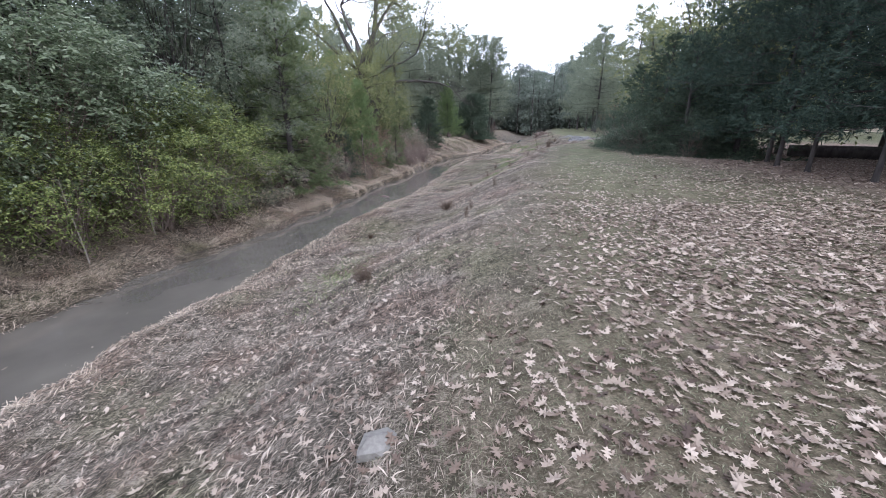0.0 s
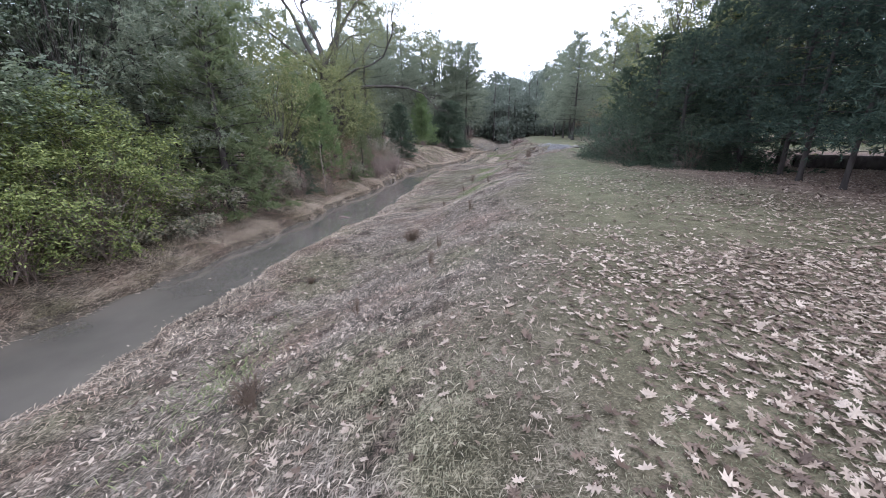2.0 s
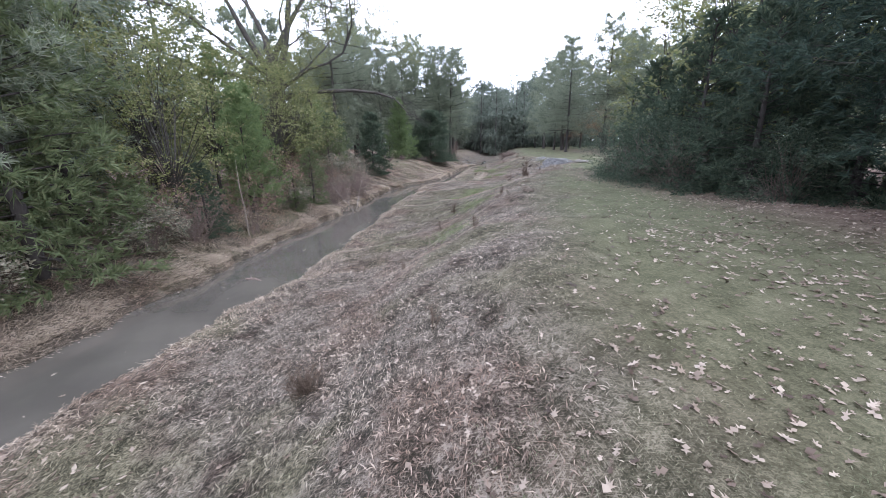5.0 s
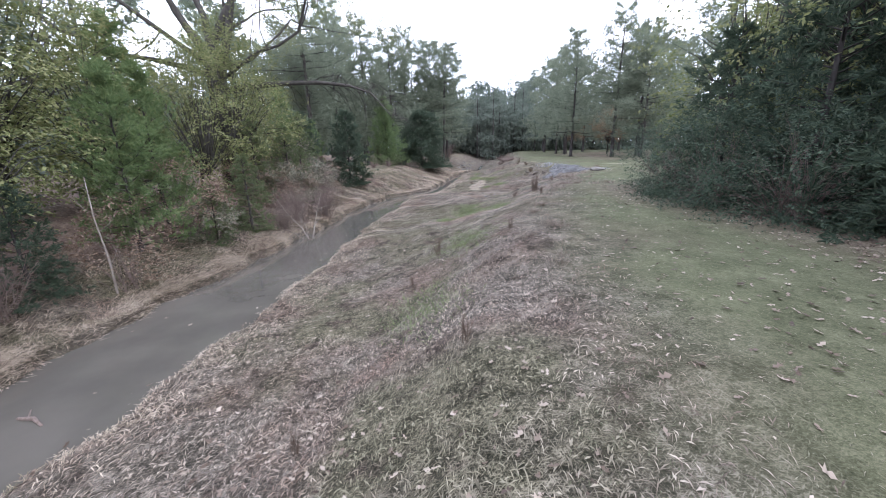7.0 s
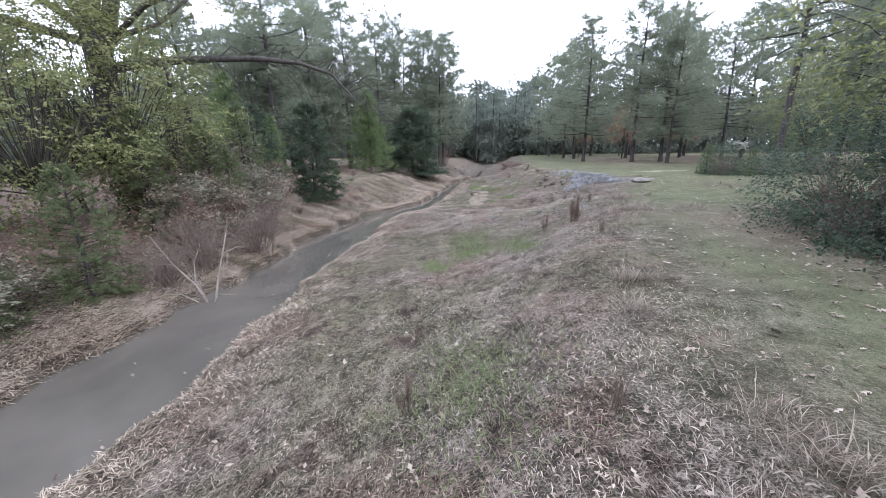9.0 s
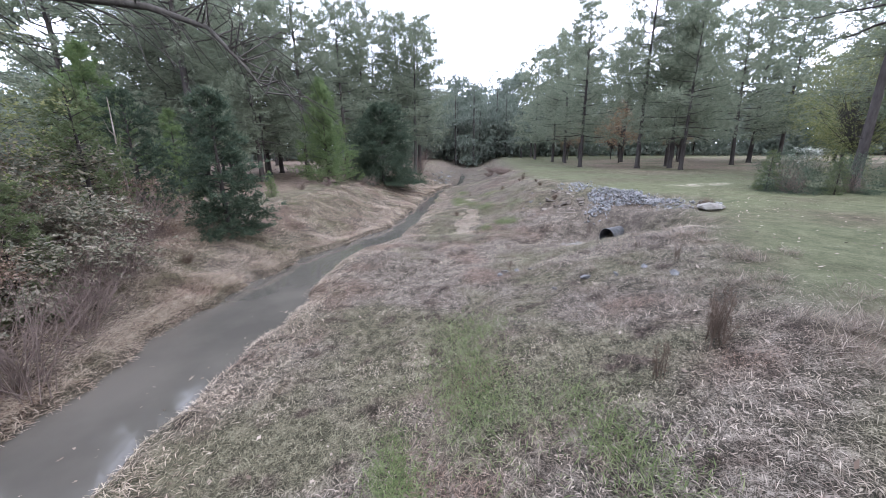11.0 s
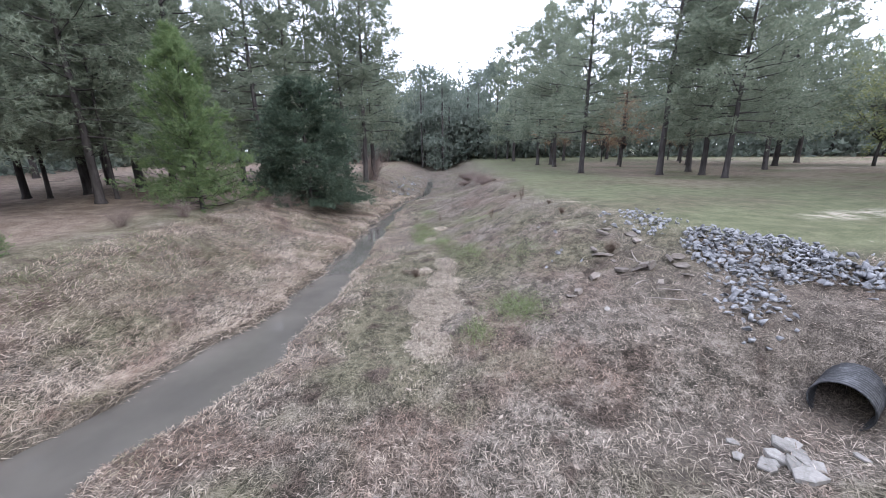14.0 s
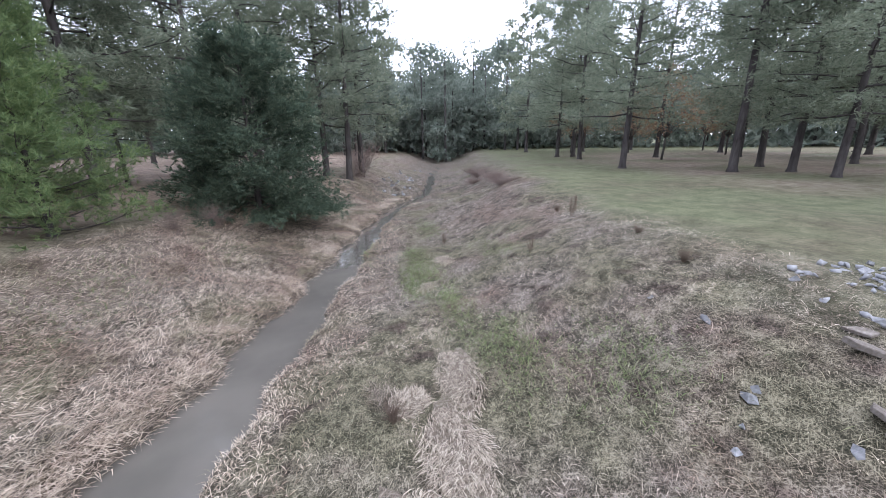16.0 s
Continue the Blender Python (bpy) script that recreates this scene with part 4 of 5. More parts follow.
put(bough, -6.8, 56.5, 10, 0.95)
for x, y, r, s in ((-9.6, 59.5, 100, 1.05), (-5.2, 64.5, 190, 0.95), (-9.5, 66.5, 280, 1.05), (-3.0, 71.0, 30, 1.0), (-11.0, 75, 120, 1.1), (-12.5, 62, 210, 1.1), (-9.6, 18.0, 10, 0.9), (-10.4, 20.8, 60, 0.95)):
    more(bough, x, y, r, s)
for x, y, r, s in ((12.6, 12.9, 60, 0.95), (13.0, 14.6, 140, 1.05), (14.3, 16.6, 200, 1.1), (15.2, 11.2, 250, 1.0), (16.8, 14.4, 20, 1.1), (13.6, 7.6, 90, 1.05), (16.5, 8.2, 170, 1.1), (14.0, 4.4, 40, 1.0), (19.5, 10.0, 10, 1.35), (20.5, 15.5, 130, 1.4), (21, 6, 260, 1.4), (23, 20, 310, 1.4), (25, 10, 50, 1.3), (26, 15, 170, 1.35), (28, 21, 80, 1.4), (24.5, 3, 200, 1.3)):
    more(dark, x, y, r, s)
for x, y, r, s in ((17.2, 25.5, 40, 1.8), (18.5, 21.0, 150, 1.9), (20.5, 27.5, 250, 1.9), (16.4, 29.0, 60, 1.5)):
    more(fading, x, y, r, s, label="spreading oak with fading yellow-green leaves")
for x, y, r, s in ((30.5, 8, 20, 0.9), (34.5, 12.5, 110, 1.0), (32, 19.5, 210, 0.95), (35, 2.5, 300, 0.9), (38.5, 24, 60, 1.0)):
    more(evergreen, x, y, r, s)
wax = leafy("thicket_shrub", "dark evergreen shrub at the edge of the thicket", "shrub", 15, 3.0, 1.8, 10500, 0.075, M_CEDAR, M_TWIG, 130, -0.4, 6, "thicket shrubs", 0.025)
put(wax, 12.2, 23.2)
for x, y, r, s in ((12.2, 25.6, 70, 1.0), (12.4, 28.0, 160, 0.9), (13.0, 19.6, 240, 0.8), (14.6, 30.2, 300, 0.9)):
    more(wax, x, y, r, s)
for b, x, y, r, s in ((wax, 24.2, 44.2, 10, 0.6), (wax, 25.4, 45.6, 100, 0.68), (wax, 26.4, 43.4, 210, 0.62), (c1, 23.9, 45.2, 0, 0.24), (c1, 25.0, 43.0, 90, 0.2), (wax, 29.6, 42.6, 310, 0.36), (wax, 31.0, 44.6, 33, 0.42), (c1, 29.0, 45.0, 133, 0.2), (wax, 33.4, 43.0, 70, 0.4), (wax, 35.6, 44.4, 190, 0.45)):
    more(b, x, y, r, s, label="dull green scrub under the pines at the field's edge")
plume = leafy("plumed_shrub", "shrub topped with pale feathery seed plumes", "shrub", 16, 2.1, 0.6, 700, 0.1, M_PLUME, M_TWIG, 16, 0.75, 4, "", 0.02)
put(plume, 26.0, 45.2)

# Open pines on the mown field
for b, x, y, r, s in ((tall, 27.4, 69.6, 20, 0.98), (tall2, 31.0, 64.6, 100, 1.0), (tall3, 36.6, 67.2, 200, 1.0), (broad, 32.4, 60.4, 140, 0.92), (tall2, 33.0, 84.4, 40, 1.0), (broad, 31.4, 85.0, 130, 1.05), (tall3, 30.9, 80.0, 220, 1.0), (tall2, 39.4, 79.5, 280, 0.95), (tall3, 44.2, 66.3, 160, 0.95), (back, 50.0, 69.5, 250, 1.1), (tall2, 28.4, 44.6, 190, 0.95), (tall3, 35.8, 47.0, 20, 1.0), (broad, 37.3, 46.0, 270, 1.05), (tall2, 40, 41.4, 60, 1.05), (tall3, 33.6, 41.2, 160, 0.92), (back, 55, 62, 30, 1.1), (back, 60, 74, 120, 1.15), (back, 53, 84, 220, 1.1), (back, 42, 96, 320, 1.1), (back, 51, 97, 50, 1.1), (back, 34, 98, 150, 1.1), (back, 62, 52, 300, 1.1), (back, 48, 48, 12, 1.1)):
    more(b, x, y, r, s)
rust = leafy("maple_tree", "small maple with rusty orange leaves among the pines", "tree", 17, 7.5, 2.6, 4200, 0.17, M_RUST, M_GREYBARK, 46, 0.25, 1, "small maples", 0.09, tall_trunk=0.25)
put(rust, 36.3, 75.5)
for x, y, r, s in ((37.5, 92, 40, 1.0), (44, 89, 140, 0.9), (49, 80, 240, 1.0), (57, 90, 100, 1.1)):
    more(rust, x, y, r, s)
for x, y, r, s in ((41.5, 53.5, 0, 1.5), (47, 58, 100, 1.6), (58, 66, 190, 1.7), (38, 51, 20, 1.1)):
    more(fading, x, y, r, s, label="yellowing broadleaved tree behind the pines")

# Far woods round the clearing
rng = np.random.RandomState(91)
fw, ft = Soup(), Soup()
spots = []
for i in range(300):
    a = rng.uniform(-0.75, 1.25)
    d = rng.uniform(112, 150) if a > 0.3 else rng.uniform(105, 165)
    x, y = 12 + d * math.sin(a), 12 + d * math.cos(a)
    if abs(x - 12 - 0.23 * (y - 35)) < 15:
        continue
    spots.append((x, y, rng.uniform(14, 21)))
for i in range(140):
    spots.append((rng.uniform(14, 80), rng.uniform(160, 215), rng.uniform(19, 25)))
for i in range(40):
    y = rng.uniform(108, 150)
    spots.append((22 + (y - 112) * 0.3 + rng.uniform(-15, 17), y, rng.uniform(12, 21)))
for i in range(170):
    a = rng.uniform(1.2, 5.4)
    d = rng.uniform(60, 110)
    spots.append((5 + d * math.sin(a), 20 + d * math.cos(a), rng.uniform(12, 18)))
for x, y, h in spots:
    b = np.array([x, y, at_ground(x, y) - 0.2])
    ft.add(*tube([b, b + [0, 0, h * 0.5], b + [0, 0, h * 0.97]], [0.22, 0.17, 0.04], 5))
    k = 60 if y < 60 else 560 if abs(y - 129) < 22 and -5 < x < 60 else 330
    low = rng.uniform(0.02, 0.2)
    m = 26
    u = rng.uniform(0, 1, m) ** 0.85
    rr = h * rng.uniform(0.15, 0.2) * np.sin(math.pi * np.clip(0.16 + 0.8 * u, 0, 1)) ** 0.7 * rng.uniform(0.45, 1.1, m)
    az = rng.uniform(0, 6.28, m)
    C = np.stack([rr * np.cos(az), rr * np.sin(az), h * (low + (0.98 - low) * u)], 1)
    P = b + C[rng.randint(0, m, k)] + rng.normal(0, 1, (k, 3)) * np.array([0.055, 0.055, 0.022]) * h
    fine = (0.8, 0.15) if y > 60 else (1.5, 0.4)
    fw.add(*needles(rng, P, np.tile([0, 0, 0.5], (k, 1)), 3, *fine, 0.9))
tagged(new("far_tree_trunks", ft.mesh("far_tree_trunks", M_BARK)), "dark trunks of the distant pine woods", "woods", kind="stuff")
tagged(new("far_woods", fw.mesh("far_woods", M_HAZEPINE)), "distant grey-green pine woods closing the clearing", "woods", kind="stuff")
hd = 34000
a = rng.uniform(-1.0, 2.1, hd)
d = rng.uniform(104, 130, hd)
P = np.stack([12 + d * np.sin(a), 12 + d * np.cos(a), rng.uniform(0, 1, hd) * 10.5], 1)
xl_, xr_, xc_ = edges(P[:, 1])
P = P[(P[:, 0] < xl_ - 3) | (P[:, 0] > xr_ + 4)]
P[:, 2] += land(P[:, 0], P[:, 1])
sw = np.stack([rng.uniform(-50, -24, 9000), rng.uniform(-10, 115, 9000), rng.uniform(0, 1, 9000) ** 1.1 * 7.0], 1)
se = np.stack([rng.uniform(46, 80, 4000), rng.uniform(-5, 40, 4000), rng.uniform(0, 1, 4000) ** 1.1 * 6.0], 1)
for Q in (sw, se):
    Q[:, 2] += land(Q[:, 0], Q[:, 1])
sn = np.stack([rng.uniform(5, 62, 3000), rng.uniform(128, 152, 3000), rng.uniform(0, 1, 3000) * 9.0], 1)
P = np.concatenate([P, sw, se, sn])
# The undergrowth takes the same haze-tinted needle colour.
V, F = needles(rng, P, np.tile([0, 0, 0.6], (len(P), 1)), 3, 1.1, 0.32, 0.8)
tagged(new("far_undergrowth", mesh_of("far_undergrowth", V, F, M_HAZEPINE)), "dark undergrowth along the distant woods", "undergrowth", kind="stuff")

# ---------------------------------------------------------------- rocks, pipe and dead wood by the creek


def rock_mesh(name, seed, sx, sy, sz, mat, facets=26):
    rng = np.random.RandomState(seed)
    bm = bmesh.new()
    pts = unit(rng.normal(0, 1, (facets, 3))) * rng.uniform(0.8 if facets > 10 else 0.65, 1.1, (facets, 1)) * np.array([sx, sy, sz])
    for p in pts:
        bm.verts.new(p)
    r = bmesh.ops.convex_hull(bm, input=bm.verts)
    bmesh.ops.delete(bm, geom=list({g for g in r["geom_interior"] + r["geom_unused"] if isinstance(g, bmesh.types.BMVert)}), context="VERTS")
    me = bpy.data.meshes.new(name)
    bm.to_mesh(me)
    bm.free()
    me.materials.append(mat)
    return me


rng = np.random.RandomState(51)
ROCKS = [rock_mesh("riprap_rock", 100 + i, rng.uniform(0.12, 0.17), rng.uniform(0.09, 0.13), rng.uniform(0.07, 0.1), M_RIPRAP, 8) for i in range(9)]


def slab_mesh(seed, lx, ly, lz, mat):
    """A broken flat stone: an uneven polygon with a chipped upper edge."""
    r = random.Random(seed)
    n = r.choice((4, 5, 5, 6))
    ring = [(a + r.uniform(-0.25, 0.25), r.uniform(0.65, 1.15)) for a in [2 * math.pi * k / n for k in range(n)]]
    bm = bmesh.new()
    low = [bm.verts.new((lx * q * math.cos(a), ly * q * math.sin(a), -lz)) for a, q in ring]
    mid = [bm.verts.new((lx * q * math.cos(a) * 1.03, ly * q * math.sin(a) * 1.03, lz * r.uniform(0.5, 0.8))) for a, q in ring]
    top = [bm.verts.new((lx * q * 0.9 * math.cos(a), ly * q * 0.9 * math.sin(a), lz * r.uniform(0.9, 1.15))) for a, q in ring]
    for p, q in ((low, mid), (mid, top)):
        for k in range(n):
            bm.faces.new((p[k], p[(k + 1) % n], q[(k + 1) % n], q[k]))
    bm.faces.new(top)
    bm.faces.new(low[::-1])
    bmesh.ops.triangulate(bm, faces=bm.faces[:])
    me = bpy.data.meshes.new("slab")
    bm.to_mesh(me)
    bm.free()
    me.materials.append(mat)
    return me


SLABS = [slab_mesh(130 + i, rng.uniform(0.2, 0.3), rng.uniform(0.14, 0.2), rng.uniform(0.035, 0.055), M_SLAB) for i in range(7)]
PALES = [slab_mesh(150 + i, rng.uniform(0.2, 0.28), rng.uniform(0.14, 0.2), 0.035, M_PALEROCK) for i in range(3)]
riprap = thing("riprap_pile", "heap of broken grey riprap stones above a drainpipe", "rock pile")


def riprap_spot(rng):
    k = rng.uniform()
    u = rng.uniform(0, 1)
    if k < 0.52:
        a, q = rng.uniform(0, 6.28), math.sqrt(u)
        x, y = 16.5 + 1.15 * q * math.cos(a), 46.7 + 1.6 * q * math.sin(a)
    elif k < 0.72:
        x, y = 16.5 + 0.8 * u + rng.normal(0, 0.35), 45.6 - 1.9 * u + rng.normal(0, 0.25)
    elif k < 0.82:
        x, y = 15.4 - 1.0 * u + rng.normal(0, 0.3), 46.1 - 1.3 * u + rng.normal(0, 0.3)
    elif k < 0.9:
        x, y = 16.1 + 0.4 * u + rng.normal(0, 0.5), 48.6 + 2.7 * u
    else:
        x, y = 17.3 - 0.5 * u + rng.normal(0, 0.5), 44.2 - 2.8 * u
    return x, y, at_ground(x, y) + rng.uniform(-0.03, 0.1 + 0.16 * math.exp(-0.5 * ((x - 16.8) ** 2 + 0.3 * (y - 46.6) ** 2)))


def tumbled(rng, x, y, z, s):
    return pose(x, y, z, rng.uniform(-40, 40), rng.uniform(-40, 40), rng.uniform(0, 360)) @ Matrix.Scale(s, 4)


for n in range(290):
    o = part("rock", ROCKS[rng.randint(9)], riprap)
    o.matrix_basis = tumbled(rng, *riprap_spot(rng), rng.uniform(0.5, 1.05))
under = Soup()
for n in range(1300):
    me = ROCKS[rng.randint(9)]
    m = np.array(tumbled(rng, *riprap_spot(rng), rng.uniform(0.35, 0.9)))
    co = np.array([v.co for v in me.vertices])
    under.add(co @ m[:3, :3].T + m[:3, 3] - np.array([0, 0, 0.04]), [tuple(p.vertices) for p in me.polygons])
tagged(part("small_stone", under.mesh("small_stone", M_RIPRAP), riprap, "small stones filling the heap"), kind="stuff")
SLAB_AT = [(13.97, 48.52, 25), (14.0, 48.25, 10), (13.92, 47.89, 5), (13.34, 47.98, 20), (15.06, 48.58, 12), (14.82, 48.2, 8), (15.03, 48.88, 20), (14.08, 47.44, 35), (14.55, 47.55, 12), (14.37, 47.15, 70), (15.17, 47.4, 45), (14.95, 47.41, 30), (14.85, 46.98, 25), (13.96, 46.85, 10), (14.63, 46.66, 20), (14.0, 48.99, 15), (12.3, 47.76, 15), (12.65, 47.7, 15), (15.01, 49.85, 5), (14.84, 49.49, 5)]
for i, (x, y, tip) in enumerate(SLAB_AT):
    o = tagged(new("stone_slab", SLABS[i * 5 % 7]), "flat brown sandstone slab half sunk in dead grass", "stone", "stone slabs")
    o.matrix_basis = pose(x + rng.normal(0, 0.12), y + rng.normal(0, 0.12), at_ground(x, y) + 0.01 + 0.0018 * tip, tip * 1.3, rng.uniform(-16, 10), rng.uniform(0, 360)) @ Matrix.Scale(rng.uniform(0.42, 1.08), 4)
for i in range(14):
    x, y = rng.normal(12.55, 0.36), rng.normal(43.0, 0.24)
    o = tagged(new("flat_stone", PALES[i % 3]), "pale flat broken stone below the pipe mouth", "stone", "flat stones")
    o.matrix_basis = pose(x, y, at_ground(x, y) + 0.04, rng.uniform(-14, 14), rng.uniform(-14, 8), rng.uniform(0, 360)) @ Matrix.Scale(rng.uniform(0.4, 0.95), 4)
boulder = tagged(new("boulder", rock_mesh("boulder", 160, 0.66, 0.4, 0.2, M_PALEROCK, 40)), "pale rounded boulder at the edge of the rock pile", "boulder")
boulder.matrix_basis = pose(16.5, 40.95, at_ground(16.5, 40.95) + 0.1, 0, 4, 20)
for x, y, s in ((13.4, 49.8, 0.7), (12.7, 49.4, 0.6), (13.9, 50.9, 0.9), (13.7, 51.9, 0.7), (6.9, 59.5, 0.5), (8.35, 39.84, 1.5), (8.06, 39.54, 1.7), (8.67, 39.67, 1.2), (9.00, 39.46, 1.3), (9.50, 37.16, 1.6), (9.91, 36.70, 1.6), (8.79, 37.39, 1.3), (10.73, 36.80, 1.2), (10.83, 35.99, 1.5), (13.26, 49.76, 0.9), (12.99, 49.61, 0.6), (15.54, 51.07, 0.9), (13.5, 48.89, 0.8)):
    o = tagged(new("loose_stone", ROCKS[rng.randint(9)]), "single pale grey stone lying in dead grass on the bank", "stone", "loose stones")
    o.matrix_basis = pose(x, y, at_ground(x, y) + 0.02 * s, 5, 8, rng.uniform(0, 360)) @ Matrix.Scale(s if s <= 1 else 0.68 * s, 4)


half_sunk = tagged(new("flat_rock", rock_mesh("flat_rock", 171, 0.17, 0.12, 0.06, M_PALEROCK, 36)), "pale flat rock half sunk in dead grass", "stone")
half_sunk.matrix_basis = pose(-0.42, 1.78, at_ground(-0.42, 1.78) + 0.01, 0, 0, 15)
for i in range(26):
    y = rng.uniform(74, 92)
    x = float(np.interp(y, Y_L, X_L)) - rng.uniform(0.8, 3.2)
    o = tagged(new("rubble_stone", ROCKS[rng.randint(9)]), "pale rubble stone on the far creek bank", "stone", "rubble stones")
    o.matrix_basis = pose(x, y, at_ground(x, y) + 0.03, rng.uniform(-20, 20), rng.uniform(-20, 20), rng.uniform(0, 360)) @ Matrix.Scale(rng.uniform(1.2, 2.6), 4)


def culvert():
    ob = thing("drain_pipe", "dark corrugated steel drainpipe jutting from the bank", "drainpipe")
    L, R, n, m = 2.2, 0.36, 96, 28
    out, inn = Soup(), Soup()
    s = np.linspace(0, L, n)
    a = np.linspace(0, 2 * math.pi, m, endpoint=False)
    for soup, r0, flip in ((out, R, False), (inn, R - 0.012, True)):
        rad = r0 + 0.008 * np.sin(s * 2 * math.pi / 0.068)
        V = np.stack([np.repeat(s, m), (rad[:, None] * np.cos(a)).ravel(), (rad[:, None] * np.sin(a)).ravel()], 1)
        F = []
        for i in range(n - 1):
            for j in range(m):
                k = (j + 1) % m
                p, q, r, t = i * m + j, i * m + k, (i + 1) * m + k, (i + 1) * m + j
                F += [(p, r, q), (p, t, r)] if flip else [(p, q, r), (p, r, t)]
        soup.add(V, F)
    barrel = part("barrel", out.mesh("barrel", M_PIPE, True), ob)
    part("lining", inn.mesh("lining", M_PIPE, True), ob, "shadowed ribbed inside of the pipe")
    rim = Soup()
    pts = [(0, (R - 0.004) * math.cos(t), (R - 0.004) * math.sin(t)) for t in np.linspace(0, 2 * math.pi, 33)]
    rim.add(*tube(pts, [0.014] * 33, 6))
    part("rim", rim.mesh("rim", M_PIPE, True), barrel, "bent steel rim")
    return ob


pipe = culvert()
pipe.matrix_basis = pose(14.05, 43.3, -1.5, 0, -1, 18)

snag = thing("fallen_branches", "bleached forked branches leaning out of the creek", "dead branch")
rng = np.random.RandomState(63)
for pts, r in (([(0.1, -0.1, -0.2), (-0.25, 0, 0.5), (-0.8, 0.1, 1.1), (-1.3, 0.2, 1.9)], 0.035), ([(0.15, 0, -0.2), (0.3, 0.1, 0.6), (0.45, 0.3, 1.3), (0.7, 0.3, 2.1)], 0.04), ([(0, 0, -0.2), (-0.6, -0.2, 0.35), (-1.3, -0.3, 0.7)], 0.025), ([(0.3, 0.1, 0.6), (0.6, 0.1, 1.0), (0.75, 0, 1.5)], 0.02), ([(0.1, 0, -0.1), (0.5, -0.3, 0.3), (1.0, -0.5, 0.35)], 0.025), ([(-0.25, 0, 0.5), (-0.3, 0.2, 1.1), (-0.1, 0.3, 1.6)], 0.022), ([(0.45, 0.3, 1.3), (0.9, 0.2, 1.5), (1.3, 0.1, 1.55)], 0.018), ([(-0.8, 0.1, 1.1), (-1.3, -0.1, 1.2), (-1.7, 0, 1.0)], 0.018), ([(0, 0, -0.1), (0.0, -0.3, 0.6), (-0.2, -0.5, 1.2)], 0.024)):
    sw = Soup()
    sw.add(*tube(pts, 0.95 * r * np.linspace(1, 0.25, len(pts)), 6))
    part("branch", sw.mesh("branch", M_PALEWOOD, True), snag)
put(snag, -1.9, 32.4, z=-2.15)
brush = bare_shrub("bare_shrub", "leafless grey-brown shrub with a haze of twigs", 64, 1.9, 1.7, 75, M_TWIG, "bare shrubs", "bare shrub", 0.012)
put(brush, -2.7, 34.2)
for x, y, r, s in ((-1.9, 36.2, 90, 1.0), (-3.1, 32.6, 200, 0.8), (-2.3, 38.4, 310, 0.9), (-2.9, 40.8, 55, 0.9), (-4.3, 41.5, 30, 1.0), (-3.5, 43.2, 200, 0.9), (-3.0, 39.6, 100, 0.9), (-4.2, 37.6, 160, 1.1), (-5.0, 39.6, 220, 1.3), (-6.2, 41.6, 280, 1.4), (-6.2, 23.3, 40, 0.8), (-5.5, 38.0, 0, 1.1), (10.2, 84, 50, 1.4), (9.5, 76, 50, 1.1), (4.0, 61.8, 15, 0.5), (3.2, 60.4, 100, 0.42), (0.9, 56.6, 220, 0.4), (7.2, 66.6, 310, 0.6), (-0.6, 55.4, 140, 0.4)):
    more(brush, x, y, r, s)
withered = leafy("withered_shrub", "shrub hung with withered brown leaves", "shrub", 18, 2.4, 1.2, 3400, 0.065, M_BROWN, M_TWIG, 40, 0.1, 5, "withered shrubs", 0.018)
put(withered, -5.2, 25.7)
for x, y, r, s in ((-5.3, 29.2, 200, 1.1), (-4.6, 32.6, 60, 0.95), (-3.9, 35.6, 160, 0.8), (-5.6, 44.4, 260, 1.0), (-4.6, 41.6, 75, 0.8), (-3.6, 37.4, 200, 0.9), (-3.2, 43.6, 30, 0.8), (-6.2, 41.4, 240, 1.2), (-5.9, 37.4, 80, 1.2), (-7.4, 22.8, 10, 1.0)):
    more(withered, x, y, r, s)
sap = thing("sapling", "thin pale leafless sapling trunk on the bank", "sapling", "saplings")
sp = Soup()
sp.add(*tube([(0, 0, -0.1), (0.05, 0.02, 1.5), (-0.02, 0.1, 3.0), (0.02, 0.1, 4.6)], [0.045, 0.038, 0.03, 0.01], 6))
sap_trunk = part("trunk", sp.mesh("sapling_trunk", M_PALEWOOD, True), sap)
for z, dx, dy in ((1.2, 0.6, 0.2), (1.9, -0.6, -0.3), (2.6, 0.5, -0.4), (3.2, -0.4, 0.3)):
    sp = Soup()
    sp.add(*tube([(0.03, 0.05, z), (dx * 0.5, dy * 0.5, z + 0.25), (dx, dy, z + 0.7)], [0.015, 0.01, 0.004], 4))
    part("branch", sp.mesh("sapling_branch", M_PALEWOOD, True), sap_trunk)
put(sap, -5.0, 45.4)
for x, y, r, s in ((-5.3, 25.4, 70, 0.7), (-9.3, 9.0, 140, 0.5), (-9.0, 11.0, 250, 0.5)):
    more(sap, x, y, r, s)

# a felled log under the thicket
log = thing("felled_log", "long dark felled log lying behind the thicket trunks", "log")
lg = Soup()
lg.add(*tube([(-4, 0, 0.3), (-1.5, 0.1, 0.32), (1.5, -0.05, 0.3), (4.5, 0.1, 0.28)], [0.33, 0.31, 0.3, 0.26], 12))
part("bark", lg.mesh("log_bark", M_BARK, True), log)
put(log, 20.5, 16.6, -42, 1.0, 0.05)

